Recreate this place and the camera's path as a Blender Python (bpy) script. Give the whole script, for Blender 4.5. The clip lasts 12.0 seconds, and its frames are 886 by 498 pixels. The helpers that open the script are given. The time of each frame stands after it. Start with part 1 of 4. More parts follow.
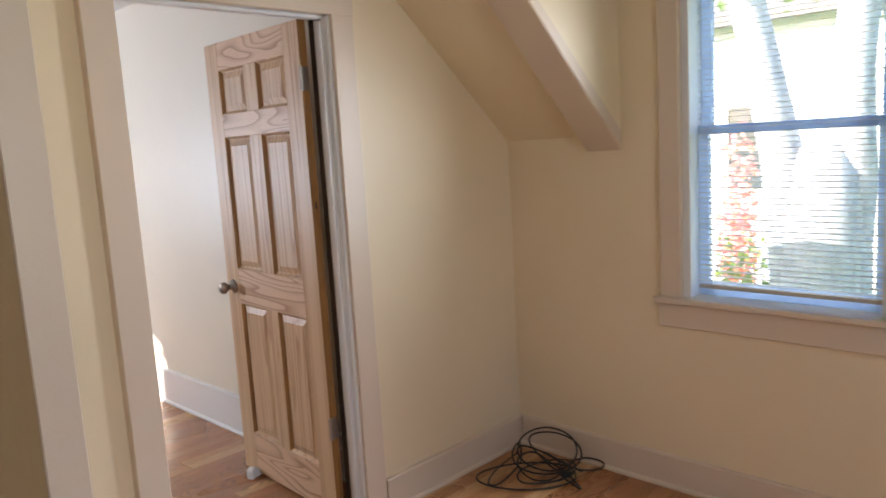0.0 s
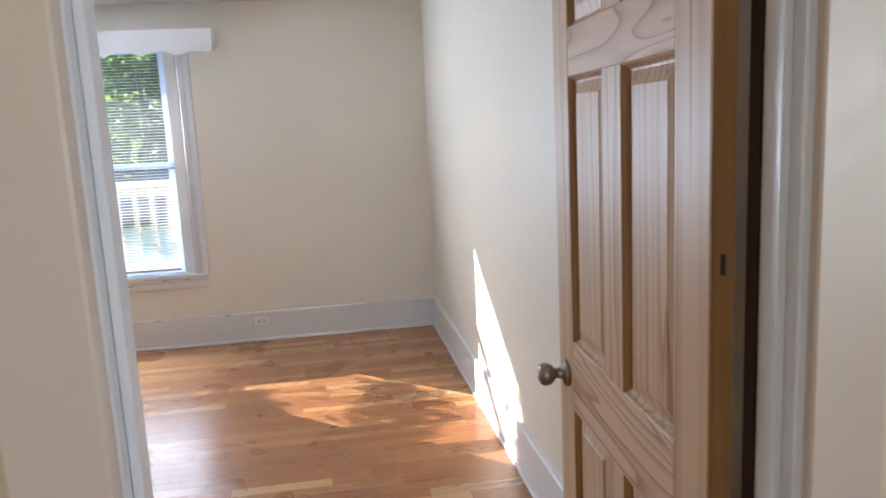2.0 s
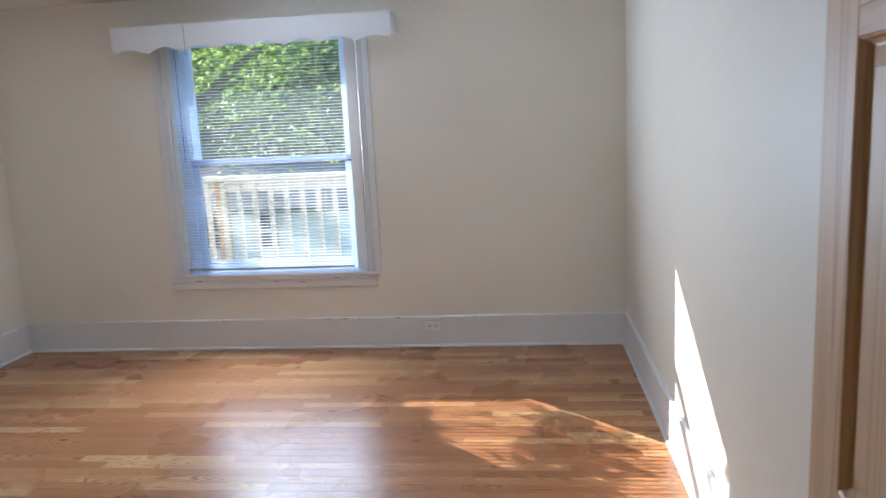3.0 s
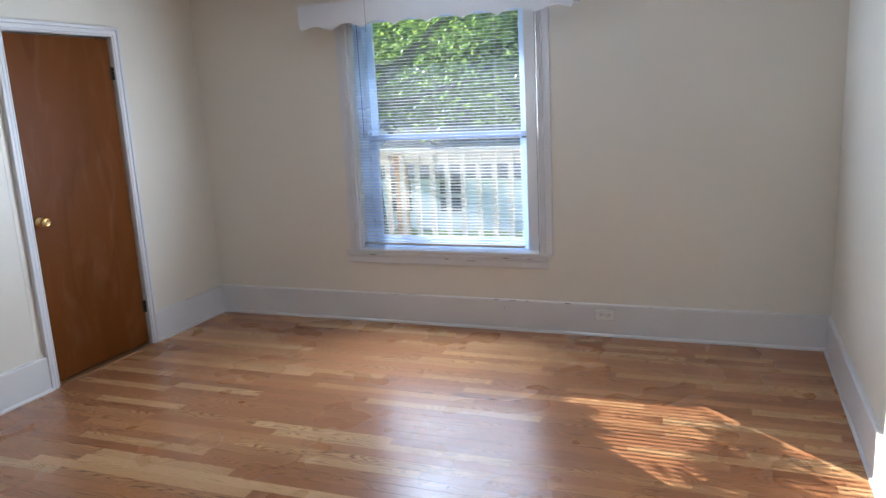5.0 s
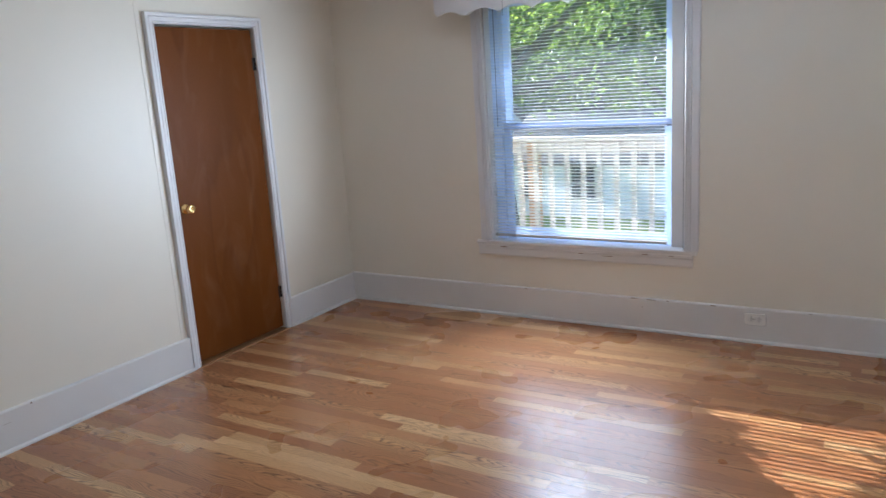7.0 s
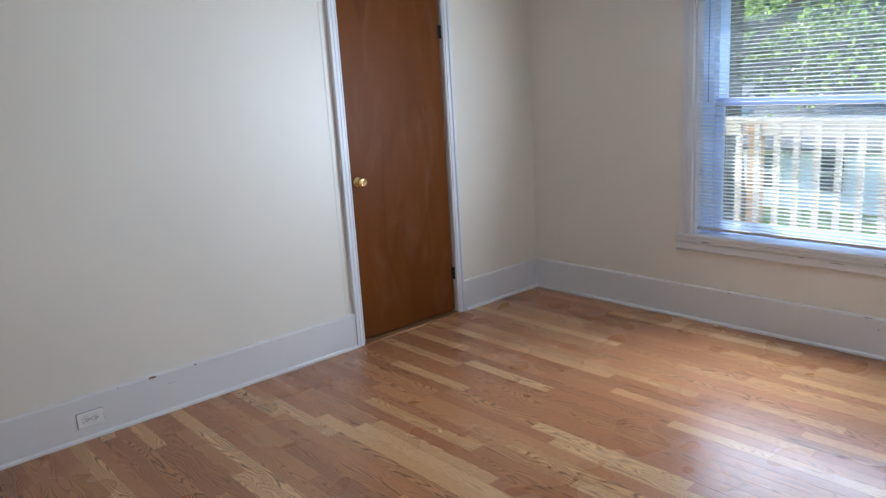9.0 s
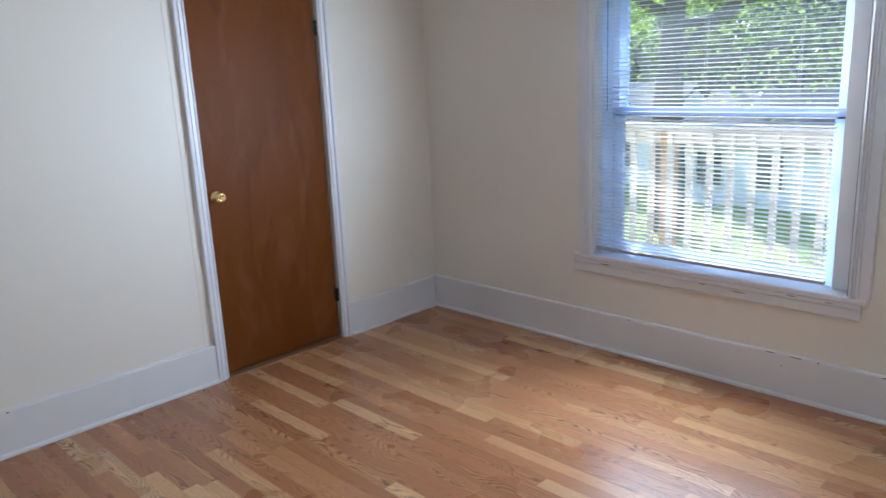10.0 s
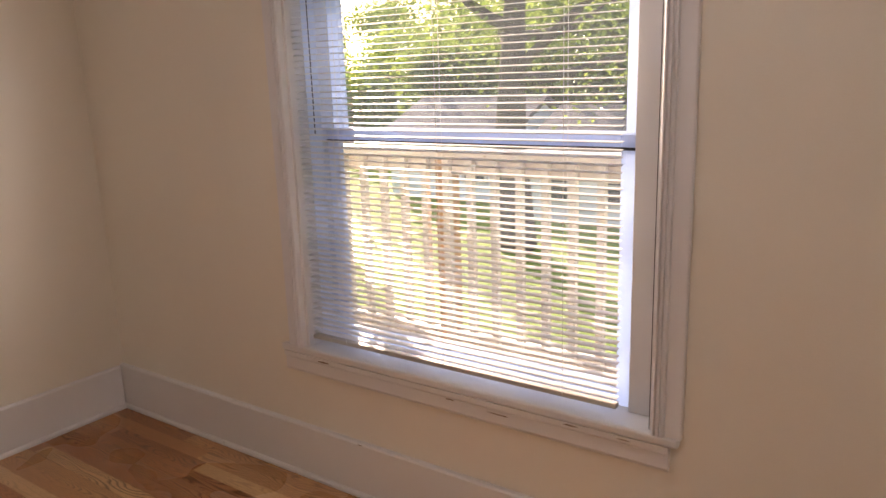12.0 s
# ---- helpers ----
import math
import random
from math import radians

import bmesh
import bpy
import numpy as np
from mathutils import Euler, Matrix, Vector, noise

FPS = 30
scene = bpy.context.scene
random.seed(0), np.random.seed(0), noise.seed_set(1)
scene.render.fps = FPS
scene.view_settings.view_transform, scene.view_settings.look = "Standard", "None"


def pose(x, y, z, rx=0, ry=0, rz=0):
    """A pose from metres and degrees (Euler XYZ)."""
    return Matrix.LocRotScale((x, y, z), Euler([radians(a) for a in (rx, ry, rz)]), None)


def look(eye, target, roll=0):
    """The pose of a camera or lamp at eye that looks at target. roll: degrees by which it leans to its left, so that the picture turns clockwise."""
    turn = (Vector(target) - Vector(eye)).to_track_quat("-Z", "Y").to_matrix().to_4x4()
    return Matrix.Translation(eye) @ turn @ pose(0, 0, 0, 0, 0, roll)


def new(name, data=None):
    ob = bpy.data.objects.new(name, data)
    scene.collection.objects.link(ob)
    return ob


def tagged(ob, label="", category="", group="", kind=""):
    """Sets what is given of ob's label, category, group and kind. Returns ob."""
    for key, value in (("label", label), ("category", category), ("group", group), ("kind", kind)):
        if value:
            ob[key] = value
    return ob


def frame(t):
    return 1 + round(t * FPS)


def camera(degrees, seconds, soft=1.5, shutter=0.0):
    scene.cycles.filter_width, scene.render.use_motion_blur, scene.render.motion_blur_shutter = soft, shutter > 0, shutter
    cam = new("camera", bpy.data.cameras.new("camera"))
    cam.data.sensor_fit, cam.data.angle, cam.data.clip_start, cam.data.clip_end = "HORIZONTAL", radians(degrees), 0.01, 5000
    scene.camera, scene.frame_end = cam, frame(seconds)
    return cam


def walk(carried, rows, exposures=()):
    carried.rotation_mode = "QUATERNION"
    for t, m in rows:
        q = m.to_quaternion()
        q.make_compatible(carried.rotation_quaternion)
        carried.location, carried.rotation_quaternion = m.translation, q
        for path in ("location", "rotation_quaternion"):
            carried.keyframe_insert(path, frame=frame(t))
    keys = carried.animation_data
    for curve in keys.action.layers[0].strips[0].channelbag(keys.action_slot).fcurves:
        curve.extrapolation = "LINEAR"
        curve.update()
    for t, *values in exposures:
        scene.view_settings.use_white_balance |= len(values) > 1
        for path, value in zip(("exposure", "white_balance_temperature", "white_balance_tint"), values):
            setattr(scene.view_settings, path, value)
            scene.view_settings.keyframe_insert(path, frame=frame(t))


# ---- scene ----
cam = camera(62.0, 12.0, soft=1.5, shutter=0.2)
PATH = [
    (0, (0.112, -0.02, 1.495), (1.524, 1.368, 1.212), -3.4),
    (0.5, (0.489, 0.308, 1.468), (1.642, 1.918, 1.184), -2.8),
    (1, (0.871, 0.65, 1.495), (1.747, 2.42, 1.179), -2.1),
    (1.2, (0.979, 0.798, 1.499), (1.756, 2.613, 1.185), -1.7),
    (1.5, (1.115, 1.046, 1.491), (1.708, 2.929, 1.173), -1.8),
    (2, (1.292, 1.426, 1.489), (1.595, 3.375, 1.157), -2.8),
    (2.2, (1.368, 1.549, 1.499), (1.528, 3.517, 1.177), -3.3),
    (2.5, (1.412, 1.738, 1.517), (1.439, 3.709, 1.179), -2.9),
    (3, (1.416, 2.004, 1.5), (1.188, 3.962, 1.161), -2.8),
    (3.5, (1.462, 2.168, 1.5), (1.005, 4.082, 1.143), -2.7),
    (3.7, (1.484, 2.204, 1.5), (0.961, 4.1, 1.138), -2.5),
    (5.3, (1.455, 2.221, 1.585), (0.722, 4.035, 1.172), -3.1),
    (5.5, (1.453, 2.236, 1.586), (0.702, 4.043, 1.175), -3.1),
    (6, (1.455, 2.251, 1.591), (0.653, 4.034, 1.171), -3.4),
    (6.5, (1.451, 2.289, 1.585), (0.555, 4.025, 1.159), -3.7),
    (7, (1.374, 2.351, 1.588), (0.354, 4.017, 1.16), -3.7),
    (7.5, (1.343, 2.418, 1.598), (0.176, 3.983, 1.163), -3.5),
    (7.7, (1.343, 2.453, 1.602), (0.119, 3.973, 1.163), -3.3),
    (9.3, (1.282, 2.964, 1.51), (-0.194, 4.238, 1.066), -3.6),
    (9.5, (1.263, 3.074, 1.521), (-0.194, 4.368, 1.072), -3.4),
    (10, (1.274, 3.47, 1.561), (-0.109, 4.835, 1.086), -2.7),
    (10.5, (1.283, 3.869, 1.541), (-0.013, 5.314, 1.058), -2.1),
    (11, (1.181, 4.249, 1.521), (-0.033, 5.769, 1.054), -1.4),
    (11.5, (1.114, 4.658, 1.499), (-0.049, 6.221, 1.047), -1.3),
    (12, (0.956, 5.0, 1.485), (-0.165, 6.592, 1.03), -1.9),
]
walk(cam, [(t, look(eye, target, roll)) for t, eye, target, roll in PATH],
     [(0.0, 2.6, 6400, 16), (0.5, 2.55, 7000, 16), (1.0, 2.6, 6700, 15), (2.0, 2.4, 5900, 12), (2.5, 2.3, 5750, 11), (3.5, 2.0, 5450, 10), (6.5, 1.95, 5550, 10), (9.5, 2.05, 5350, 10), (10.0, 2.0, 5300, 10), (10.5, 1.97, 5750, 12), (11.0, 1.98, 7250, 20), (11.5, 1.9, 7900, 27), (12.0, 1.67, 7900, 28)])

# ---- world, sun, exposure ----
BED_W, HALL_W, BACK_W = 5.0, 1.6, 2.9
SUN_AZ = Vector((-0.74, 0.673, 0)).normalized()
SUN_EL = radians(20.5)
world = bpy.data.worlds.new("sky")
scene.world = world
world.use_nodes = True
wn = world.node_tree.nodes
sky = wn.new("ShaderNodeTexSky")
sky.sky_type = "NISHITA"
sky.sun_disc = False
sky.sun_elevation = SUN_EL
sky.sun_rotation = math.atan2(SUN_AZ.x, SUN_AZ.y)
sky.air_density = 1.0
sky.dust_density = 1.6
wn["Background"].inputs["Strength"].default_value = 0.15
world.node_tree.links.new(sky.outputs[0], wn["Background"].inputs["Color"])
sun_data = bpy.data.lights.new("sun", "SUN")
sun_data.energy = 5.0
sun_data.angle = radians(0.2)
sun_data.color = (1.0, 0.9, 0.76)
sun = new("sun", sun_data)
sun_dir = (SUN_AZ * math.cos(SUN_EL) + Vector((0, 0, math.sin(SUN_EL))))
sun.matrix_world = look(sun_dir * 30, (0, 0, 0))


# sky daylight in the window openings, falling inwards and down, and one added lamp
def sky_lamp(name, m, width, height, watts, spread=82, colour=(0.86, 0.93, 1.0)):
    d = bpy.data.lights.new(name, "AREA")
    d.shape, d.size, d.size_y, d.energy, d.spread = "RECTANGLE", width, height, watts, radians(spread)
    d.color = colour
    new(name, d).matrix_world = m


sky_lamp("window_daylight", pose(-0.5, 6.72, 1.3, 0, 0, 40) @ pose(0, 0, 0, -90 - 20), 0.34, 0.1, BED_W * 1.2, 115, (0.72, 0.85, 1.0))
sky_lamp("window_daylight", pose(-0.05, 6.70, 1.3, 0, 0, -42) @ pose(0, 0, 0, -90 - 4), 0.34, 1.0, BED_W * 0.68, 95)
sky_lamp("window_daylight", pose(-0.27, 6.72, 1.5) @ pose(0, 0, 0, -90 - 42), 0.34, 0.05, BED_W * 0.25, 70)
for z in (0.8, 1.25, 1.7):
    sky_lamp("window_daylight", pose(-0.27, 6.745, z, 48 - 90, 0, 0), 1.1, 0.05, BED_W * 0.13)
sky_lamp("window_daylight", pose(2.825, 0.97, 1.45, 0, 0, -90) @ pose(0, 0, 0, 48 - 90), 0.62, 0.05, HALL_W)
sky_lamp("window_daylight", pose(2.79, 0.97, 1.5, 0, 0, -116) @ pose(0, 0, 0, -90 - 6), 0.22, 0.9, HALL_W * 0.6, 105)
# added lamp at an unseen opening, brightens the hall from the back
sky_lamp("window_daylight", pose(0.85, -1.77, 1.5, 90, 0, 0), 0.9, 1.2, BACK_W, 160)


# ---- materials ----
def material(name, colour, rough=0.6, metal=0.0):
    m = bpy.data.materials.new(name)
    m.use_nodes = True
    b = m.node_tree.nodes["Principled BSDF"]
    b.inputs["Base Color"].default_value = (*colour, 1)
    b.inputs["Roughness"].default_value = rough
    b.inputs["Metallic"].default_value = metal
    return m, m.node_tree.nodes, m.node_tree.links, b


def coords(n, l, scale=(1, 1, 1), world_space=False):
    mp = n.new("ShaderNodeMapping")
    mp.inputs["Scale"].default_value = scale
    if world_space:
        l.new(n.new("ShaderNodeNewGeometry").outputs["Position"], mp.inputs[0])
    else:
        l.new(n.new("ShaderNodeTexCoord").outputs["Object"], mp.inputs[0])
    return mp.outputs[0]


def noise_tex(n, l, vec, scale, detail=3, rough=0.5, distort=0.0):
    t = n.new("ShaderNodeTexNoise")
    t.inputs["Scale"].default_value = scale
    t.inputs["Detail"].default_value = detail
    t.inputs["Roughness"].default_value = rough
    t.inputs["Distortion"].default_value = distort
    l.new(vec, t.inputs["Vector"])
    return t.outputs["Fac"]


def ramp(n, l, fac, stops):
    r = n.new("ShaderNodeValToRGB")
    while len(r.color_ramp.elements) < len(stops):
        r.color_ramp.elements.new(0.5)
    for e, (p, c) in zip(r.color_ramp.elements, stops):
        e.position = p
        e.color = (*c, 1) if len(c) == 3 else c
    l.new(fac, r.inputs[0])
    return r.outputs[0]


def bump(n, l, b, height, strength=0.2, distance=0.002):
    u = n.new("ShaderNodeBump")
    u.inputs["Strength"].default_value = strength
    u.inputs["Distance"].default_value = distance
    l.new(height, u.inputs["Height"])
    l.new(u.outputs[0], b.inputs["Normal"])


def mix(n, l, a, c, fac, mode="MIX"):
    x = n.new("ShaderNodeMix")
    x.data_type = "RGBA"
    x.blend_type = mode
    for sock, v in ((x.inputs[0], fac), (x.inputs[6], a), (x.inputs[7], c)):
        if isinstance(v, (int, float)):
            sock.default_value = v
        elif isinstance(v, tuple):
            sock.default_value = (*v, 1)
        else:
            l.new(v, sock)
    return x.outputs[2]


def scaled(c, k):
    return tuple(v * k for v in c)


def paint(name, colour, rough=0.5, grain=220, stain=0.06, bumpy=0.12, chips=0.0):
    m, n, l, b = material(name, colour, rough)
    v = coords(n, l, world_space=True)
    big = noise_tex(n, l, v, 1.3, 4)
    col = ramp(n, l, big, [(0.3, scaled(colour, 1 - stain)), (0.7, colour)])
    if chips:
        sp = noise_tex(n, l, v, 34, 5, 0.65)
        f = ramp(n, l, sp, [(chips, (0, 0, 0)), (chips + 0.02, (1, 1, 1))])
        col = mix(n, l, col, (0.22, 0.17, 0.12), f)
    l.new(col, b.inputs["Base Color"])
    mid = noise_tex(n, l, v, 28, 3)
    fine = noise_tex(n, l, v, grain, 2)
    s = n.new("ShaderNodeMath")
    s.operation = "ADD"
    l.new(mid, s.inputs[0])
    l.new(fine, s.inputs[1])
    bump(n, l, b, s.outputs[0], bumpy, 0.003)
    rr = ramp(n, l, mid, [(0.3, (rough - 0.06,) * 3), (0.7, (rough + 0.06,) * 3)])
    l.new(rr, b.inputs["Roughness"])
    return m


def wood(name, dark, light, axis="z", rough=0.5, rings=5.0, stretch=0.07, distort=12.0, fleck=0.25):
    m, n, l, b = material(name, light, rough)
    k = {"x": (stretch, 1, 1), "y": (1, stretch, 1), "z": (1, 1, stretch)}[axis]
    v = coords(n, l, k)
    field = noise_tex(n, l, v, rings, 1.2, 0.45, 0.3)
    k = n.new("ShaderNodeMath")
    k.operation = "MULTIPLY"
    k.inputs[1].default_value = distort
    l.new(field, k.inputs[0])
    w = n.new("ShaderNodeMath")
    w.operation = "FRACT"
    l.new(k.outputs[0], w.inputs[0])
    mid = tuple(0.45 * p + 0.55 * q for p, q in zip(dark, light))
    col = ramp(n, l, w.outputs[0], [(0.0, light), (0.45, light), (0.78, mid), (0.93, dark), (1.0, light)])
    fine = noise_tex(n, l, v, 170, 4)
    col = mix(n, l, col, scaled(dark, 0.8), ramp(n, l, fine, [(0.5, (0, 0, 0)), (0.8, (fleck,) * 3)]))
    big = noise_tex(n, l, v, 3, 3)
    col = mix(n, l, col, scaled(light, 0.86), ramp(n, l, big, [(0.4, (0, 0, 0)), (0.8, (0.6, 0.6, 0.6))]))
    l.new(col, b.inputs["Base Color"])
    bump(n, l, b, fine, 0.15, 0.001)
    return m


WALL = paint("cream_wall_paint", (0.79, 0.735, 0.63), 0.42, stain=0.05, bumpy=0.16)
HALLWALL = paint("yellow_cream_wall_paint", (0.78, 0.648, 0.46), 0.4, stain=0.06, bumpy=0.16)
TRIM = paint("white_trim_paint", (0.74, 0.73, 0.73), 0.36, grain=120, stain=0.05, bumpy=0.08)
WORN = paint("chipped_white_trim_paint", (0.74, 0.72, 0.70), 0.36, grain=120, stain=0.07, bumpy=0.1, chips=0.73)
HALLTRIM = paint("beige_trim_paint", (0.67, 0.55, 0.44), 0.36, grain=120, stain=0.05, bumpy=0.08)
CEIL = paint("white_ceiling_paint", (0.82, 0.81, 0.79), 0.8, stain=0.03)
VINYL = paint("white_vinyl", (0.80, 0.83, 0.88), 0.3, stain=0.02, bumpy=0.02)
vn_, vl_ = VINYL.node_tree.nodes, VINYL.node_tree.links
# blue translucent share lightens the frames in place of window glare
t_, x_ = vn_.new("ShaderNodeBsdfTranslucent"), vn_.new("ShaderNodeMixShader")
t_.inputs["Color"].default_value = (0.62, 0.76, 1.0, 1)
x_.inputs[0].default_value = 0.55
vl_.new(vn_["Principled BSDF"].outputs[0], x_.inputs[1])
vl_.new(t_.outputs[0], x_.inputs[2])
vl_.new(x_.outputs[0], vn_["Material Output"].inputs[0])
SLAT, n_, l_, b_ = material("white_blind_slat", (0.84, 0.83, 0.80), 0.35)
v_ = coords(n_, l_, world_space=True)
l_.new(ramp(n_, l_, noise_tex(n_, l_, v_, 6), [(0.3, (0.78, 0.77, 0.73)), (0.7, (0.86, 0.85, 0.82))]), b_.inputs["Base Color"])
t_, x_ = n_.new("ShaderNodeBsdfTranslucent"), n_.new("ShaderNodeMixShader")
t_.inputs["Color"].default_value = (0.78, 0.82, 0.9, 1)
x_.inputs[0].default_value = 0.22
l_.new(b_.outputs[0], x_.inputs[1])
l_.new(t_.outputs[0], x_.inputs[2])
l_.new(x_.outputs[0], n_["Material Output"].inputs[0])
RAIL = paint("beige_blind_rail", (0.50, 0.46, 0.39), 0.4, stain=0.1, bumpy=0.03)
CORD, *_ = material("white_cord", (0.8, 0.8, 0.78), 0.8)
PINE_V = wood("pine_upright_grain", (0.40, 0.215, 0.105), (0.60, 0.405, 0.235), "z", 0.45, 15.0, 0.022, 7)
PINE_H = wood("pine_level_grain", (0.34, 0.17, 0.08), (0.67, 0.455, 0.295), "x", 0.45, 9.0, 0.13, 12)
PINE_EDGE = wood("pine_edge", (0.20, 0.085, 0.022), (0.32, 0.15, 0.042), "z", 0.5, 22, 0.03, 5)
LAUAN = wood("brown_stained_plywood", (0.112, 0.033, 0.005), (0.142, 0.043, 0.007), "z", 0.42, 3.0, 0.25, 3, 0.3)
ln_, ll_ = LAUAN.node_tree.nodes, LAUAN.node_tree.links
lb_ = ln_["Principled BSDF"]
scuff = noise_tex(ln_, ll_, coords(ln_, ll_, (1, 2.2, 0.8)), 3.2, 4, 0.5, 1.0)
ll_.new(mix(ln_, ll_, lb_.inputs["Base Color"].links[0].from_socket, (0.25, 0.13, 0.075), ramp(ln_, ll_, scuff, [(0.5, (0, 0, 0)), (0.75, (0.16, 0.16, 0.16))])), lb_.inputs["Base Color"])
LAUAN.node_tree.nodes["Principled BSDF"].inputs["Specular IOR Level"].default_value = 0.08
SHADEWOOD = wood("shaded_bare_jamb_wood", (0.018, 0.008, 0.003), (0.045, 0.02, 0.008), "z", 0.7)
OAK = wood("oak_threshold", (0.20, 0.09, 0.035), (0.32, 0.16, 0.065), "y", 0.4)
NICKEL, *_ = material("aged_nickel", (0.32, 0.28, 0.25), 0.28, 1.0)
BRASS, *_ = material("polished_brass", (0.80, 0.55, 0.22), 0.18, 1.0)
BLACK, *_ = material("black_hinge_metal", (0.03, 0.028, 0.026), 0.45, 0.6)
RUBBER, *_ = material("black_cable_sheath", (0.012, 0.012, 0.013), 0.45)
PLASTIC, *_ = material("white_outlet_plastic", (0.80, 0.78, 0.74), 0.3)
SLOT, *_ = material("dark_slot", (0.02, 0.02, 0.02), 0.7)
CLEARPL, *_ = material("white_doorstop_plastic", (0.78, 0.78, 0.78), 0.35)
DARK, *_ = material("dark_gap", (0.03, 0.022, 0.015), 0.9)

GLASS = bpy.data.materials.new("window_glass")
GLASS.use_nodes = True
gn, gl = GLASS.node_tree.nodes, GLASS.node_tree.links
gn.remove(gn["Principled BSDF"])
tr, go, mx = gn.new("ShaderNodeBsdfTransparent"), gn.new("ShaderNodeBsdfGlossy"), gn.new("ShaderNodeMixShader")
tr.inputs["Color"].default_value = (0.93, 0.96, 0.98, 1)
go.inputs["Roughness"].default_value = 0.02
mx.inputs[0].default_value = 0.05
gl.new(tr.outputs[0], mx.inputs[1])
gl.new(go.outputs[0], mx.inputs[2])
# faint blue translucent share imitates the glare haze over the panes
veil, mx2 = gn.new("ShaderNodeBsdfTranslucent"), gn.new("ShaderNodeMixShader")
veil.inputs["Color"].default_value = (0.62, 0.76, 1.0, 1)
mx2.inputs[0].default_value = 0.018
gl.new(mx.outputs[0], mx2.inputs[1])
gl.new(veil.outputs[0], mx2.inputs[2])
gl.new(mx2.outputs[0], gn["Material Output"].inputs[0])


def floor_material():
    m, n, l, b = material("laminate_strip", (0.45, 0.26, 0.13), 0.3)
    geo = n.new("ShaderNodeNewGeometry")
    info = n.new("ShaderNodeObjectInfo")
    s = n.new("ShaderNodeMath")
    s.operation = "ADD"
    l.new(geo.outputs["Random Per Island"], s.inputs[0])
    l.new(info.outputs["Random"], s.inputs[1])
    f = n.new("ShaderNodeMath")
    f.operation = "FRACT"
    l.new(s.outputs[0], f.inputs[0])
    rnd = f.outputs[0]
    off = n.new("ShaderNodeVectorMath")
    off.operation = "MULTIPLY_ADD"
    off.inputs[1].default_value = (1, 1, 1)
    cmb = n.new("ShaderNodeCombineXYZ")
    k = n.new("ShaderNodeMath")
    k.operation = "MULTIPLY"
    k.inputs[1].default_value = 37.0
    l.new(rnd, k.inputs[0])
    for i in range(3):
        l.new(k.outputs[0], cmb.inputs[i])
    l.new(geo.outputs["Position"], off.inputs[0])
    l.new(cmb.outputs[0], off.inputs[2])
    mp = n.new("ShaderNodeMapping")
    mp.inputs["Scale"].default_value = (0.16, 1, 1)
    l.new(off.outputs[0], mp.inputs[0])
    sep = n.new("ShaderNodeSeparateXYZ")
    l.new(mp.outputs[0], sep.inputs[0])
    base = ramp(n, l, rnd, [(0.0, (0.38, 0.16, 0.067)), (0.4, (0.43, 0.19, 0.079)), (0.68, (0.48, 0.23, 0.097)), (0.8, (0.58, 0.32, 0.142)), (1.0, (0.69, 0.435, 0.215))])
    field = noise_tex(n, l, mp.outputs[0], 15.0, 1.0, 0.5, 0.2)
    k1 = n.new("ShaderNodeMath")
    k1.operation = "MULTIPLY"
    k1.inputs[1].default_value = 105.0
    l.new(sep.outputs[1], k1.inputs[0])
    k2 = n.new("ShaderNodeMath")
    k2.operation = "MULTIPLY_ADD"
    k2.inputs[1].default_value = 15.0
    l.new(field, k2.inputs[0])
    l.new(k1.outputs[0], k2.inputs[2])
    w = n.new("ShaderNodeMath")
    w.operation = "FRACT"
    l.new(k2.outputs[0], w.inputs[0])
    strong = ramp(n, l, noise_tex(n, l, cmb.outputs[0], 1.7, 0), [(0.36, (0.28, 0.28, 0.28)), (0.6, (0.95, 0.95, 0.95))])
    lines = ramp(n, l, w.outputs[0], [(0.0, (0, 0, 0)), (0.45, (0.03, 0.03, 0.03)), (0.8, (1, 1, 1)), (1.0, (0, 0, 0))])
    col = mix(n, l, base, (0.115, 0.042, 0.015), mix(n, l, lines, strong, 1.0, "MULTIPLY"))
    fine = noise_tex(n, l, mp.outputs[0], 240, 3)
    col = mix(n, l, col, (0.22, 0.10, 0.045), ramp(n, l, fine, [(0.52, (0, 0, 0)), (0.75, (0.4, 0.4, 0.4))]))
    l.new(col, b.inputs["Base Color"])
    wv = coords(n, l, world_space=True)
    smear = noise_tex(n, l, wv, 2.2, 2, 0.5)
    l.new(ramp(n, l, smear, [(0.3, (0.25, 0.25, 0.25)), (0.75, (0.34, 0.34, 0.34))]), b.inputs["Roughness"])
    s2 = n.new("ShaderNodeMath")
    s2.operation = "MULTIPLY_ADD"
    s2.inputs[1].default_value = 0.25
    l.new(fine, s2.inputs[0])
    bump(n, l, b, s2.outputs[0], 0.1, 0.001)
    return m


LAMINATE = floor_material()


# ---- mesh helpers ----
def box(bm, x0, y0, z0, x1, y1, z1, bevel=0.0, seg=1):
    vs = bmesh.ops.create_cube(bm, size=1.0, matrix=Matrix.LocRotScale(((x0 + x1) / 2, (y0 + y1) / 2, (z0 + z1) / 2), None, (abs(x1 - x0), abs(y1 - y0), abs(z1 - z0))))["verts"]
    if bevel:
        es = list({e for v in vs for e in v.link_edges})
        bmesh.ops.bevel(bm, geom=es, offset=bevel, segments=seg, affect="EDGES", profile=0.5)
    return bm


def boxed(*args, bevel=0.0, seg=1):
    return box(bmesh.new(), *args, bevel=bevel, seg=seg)


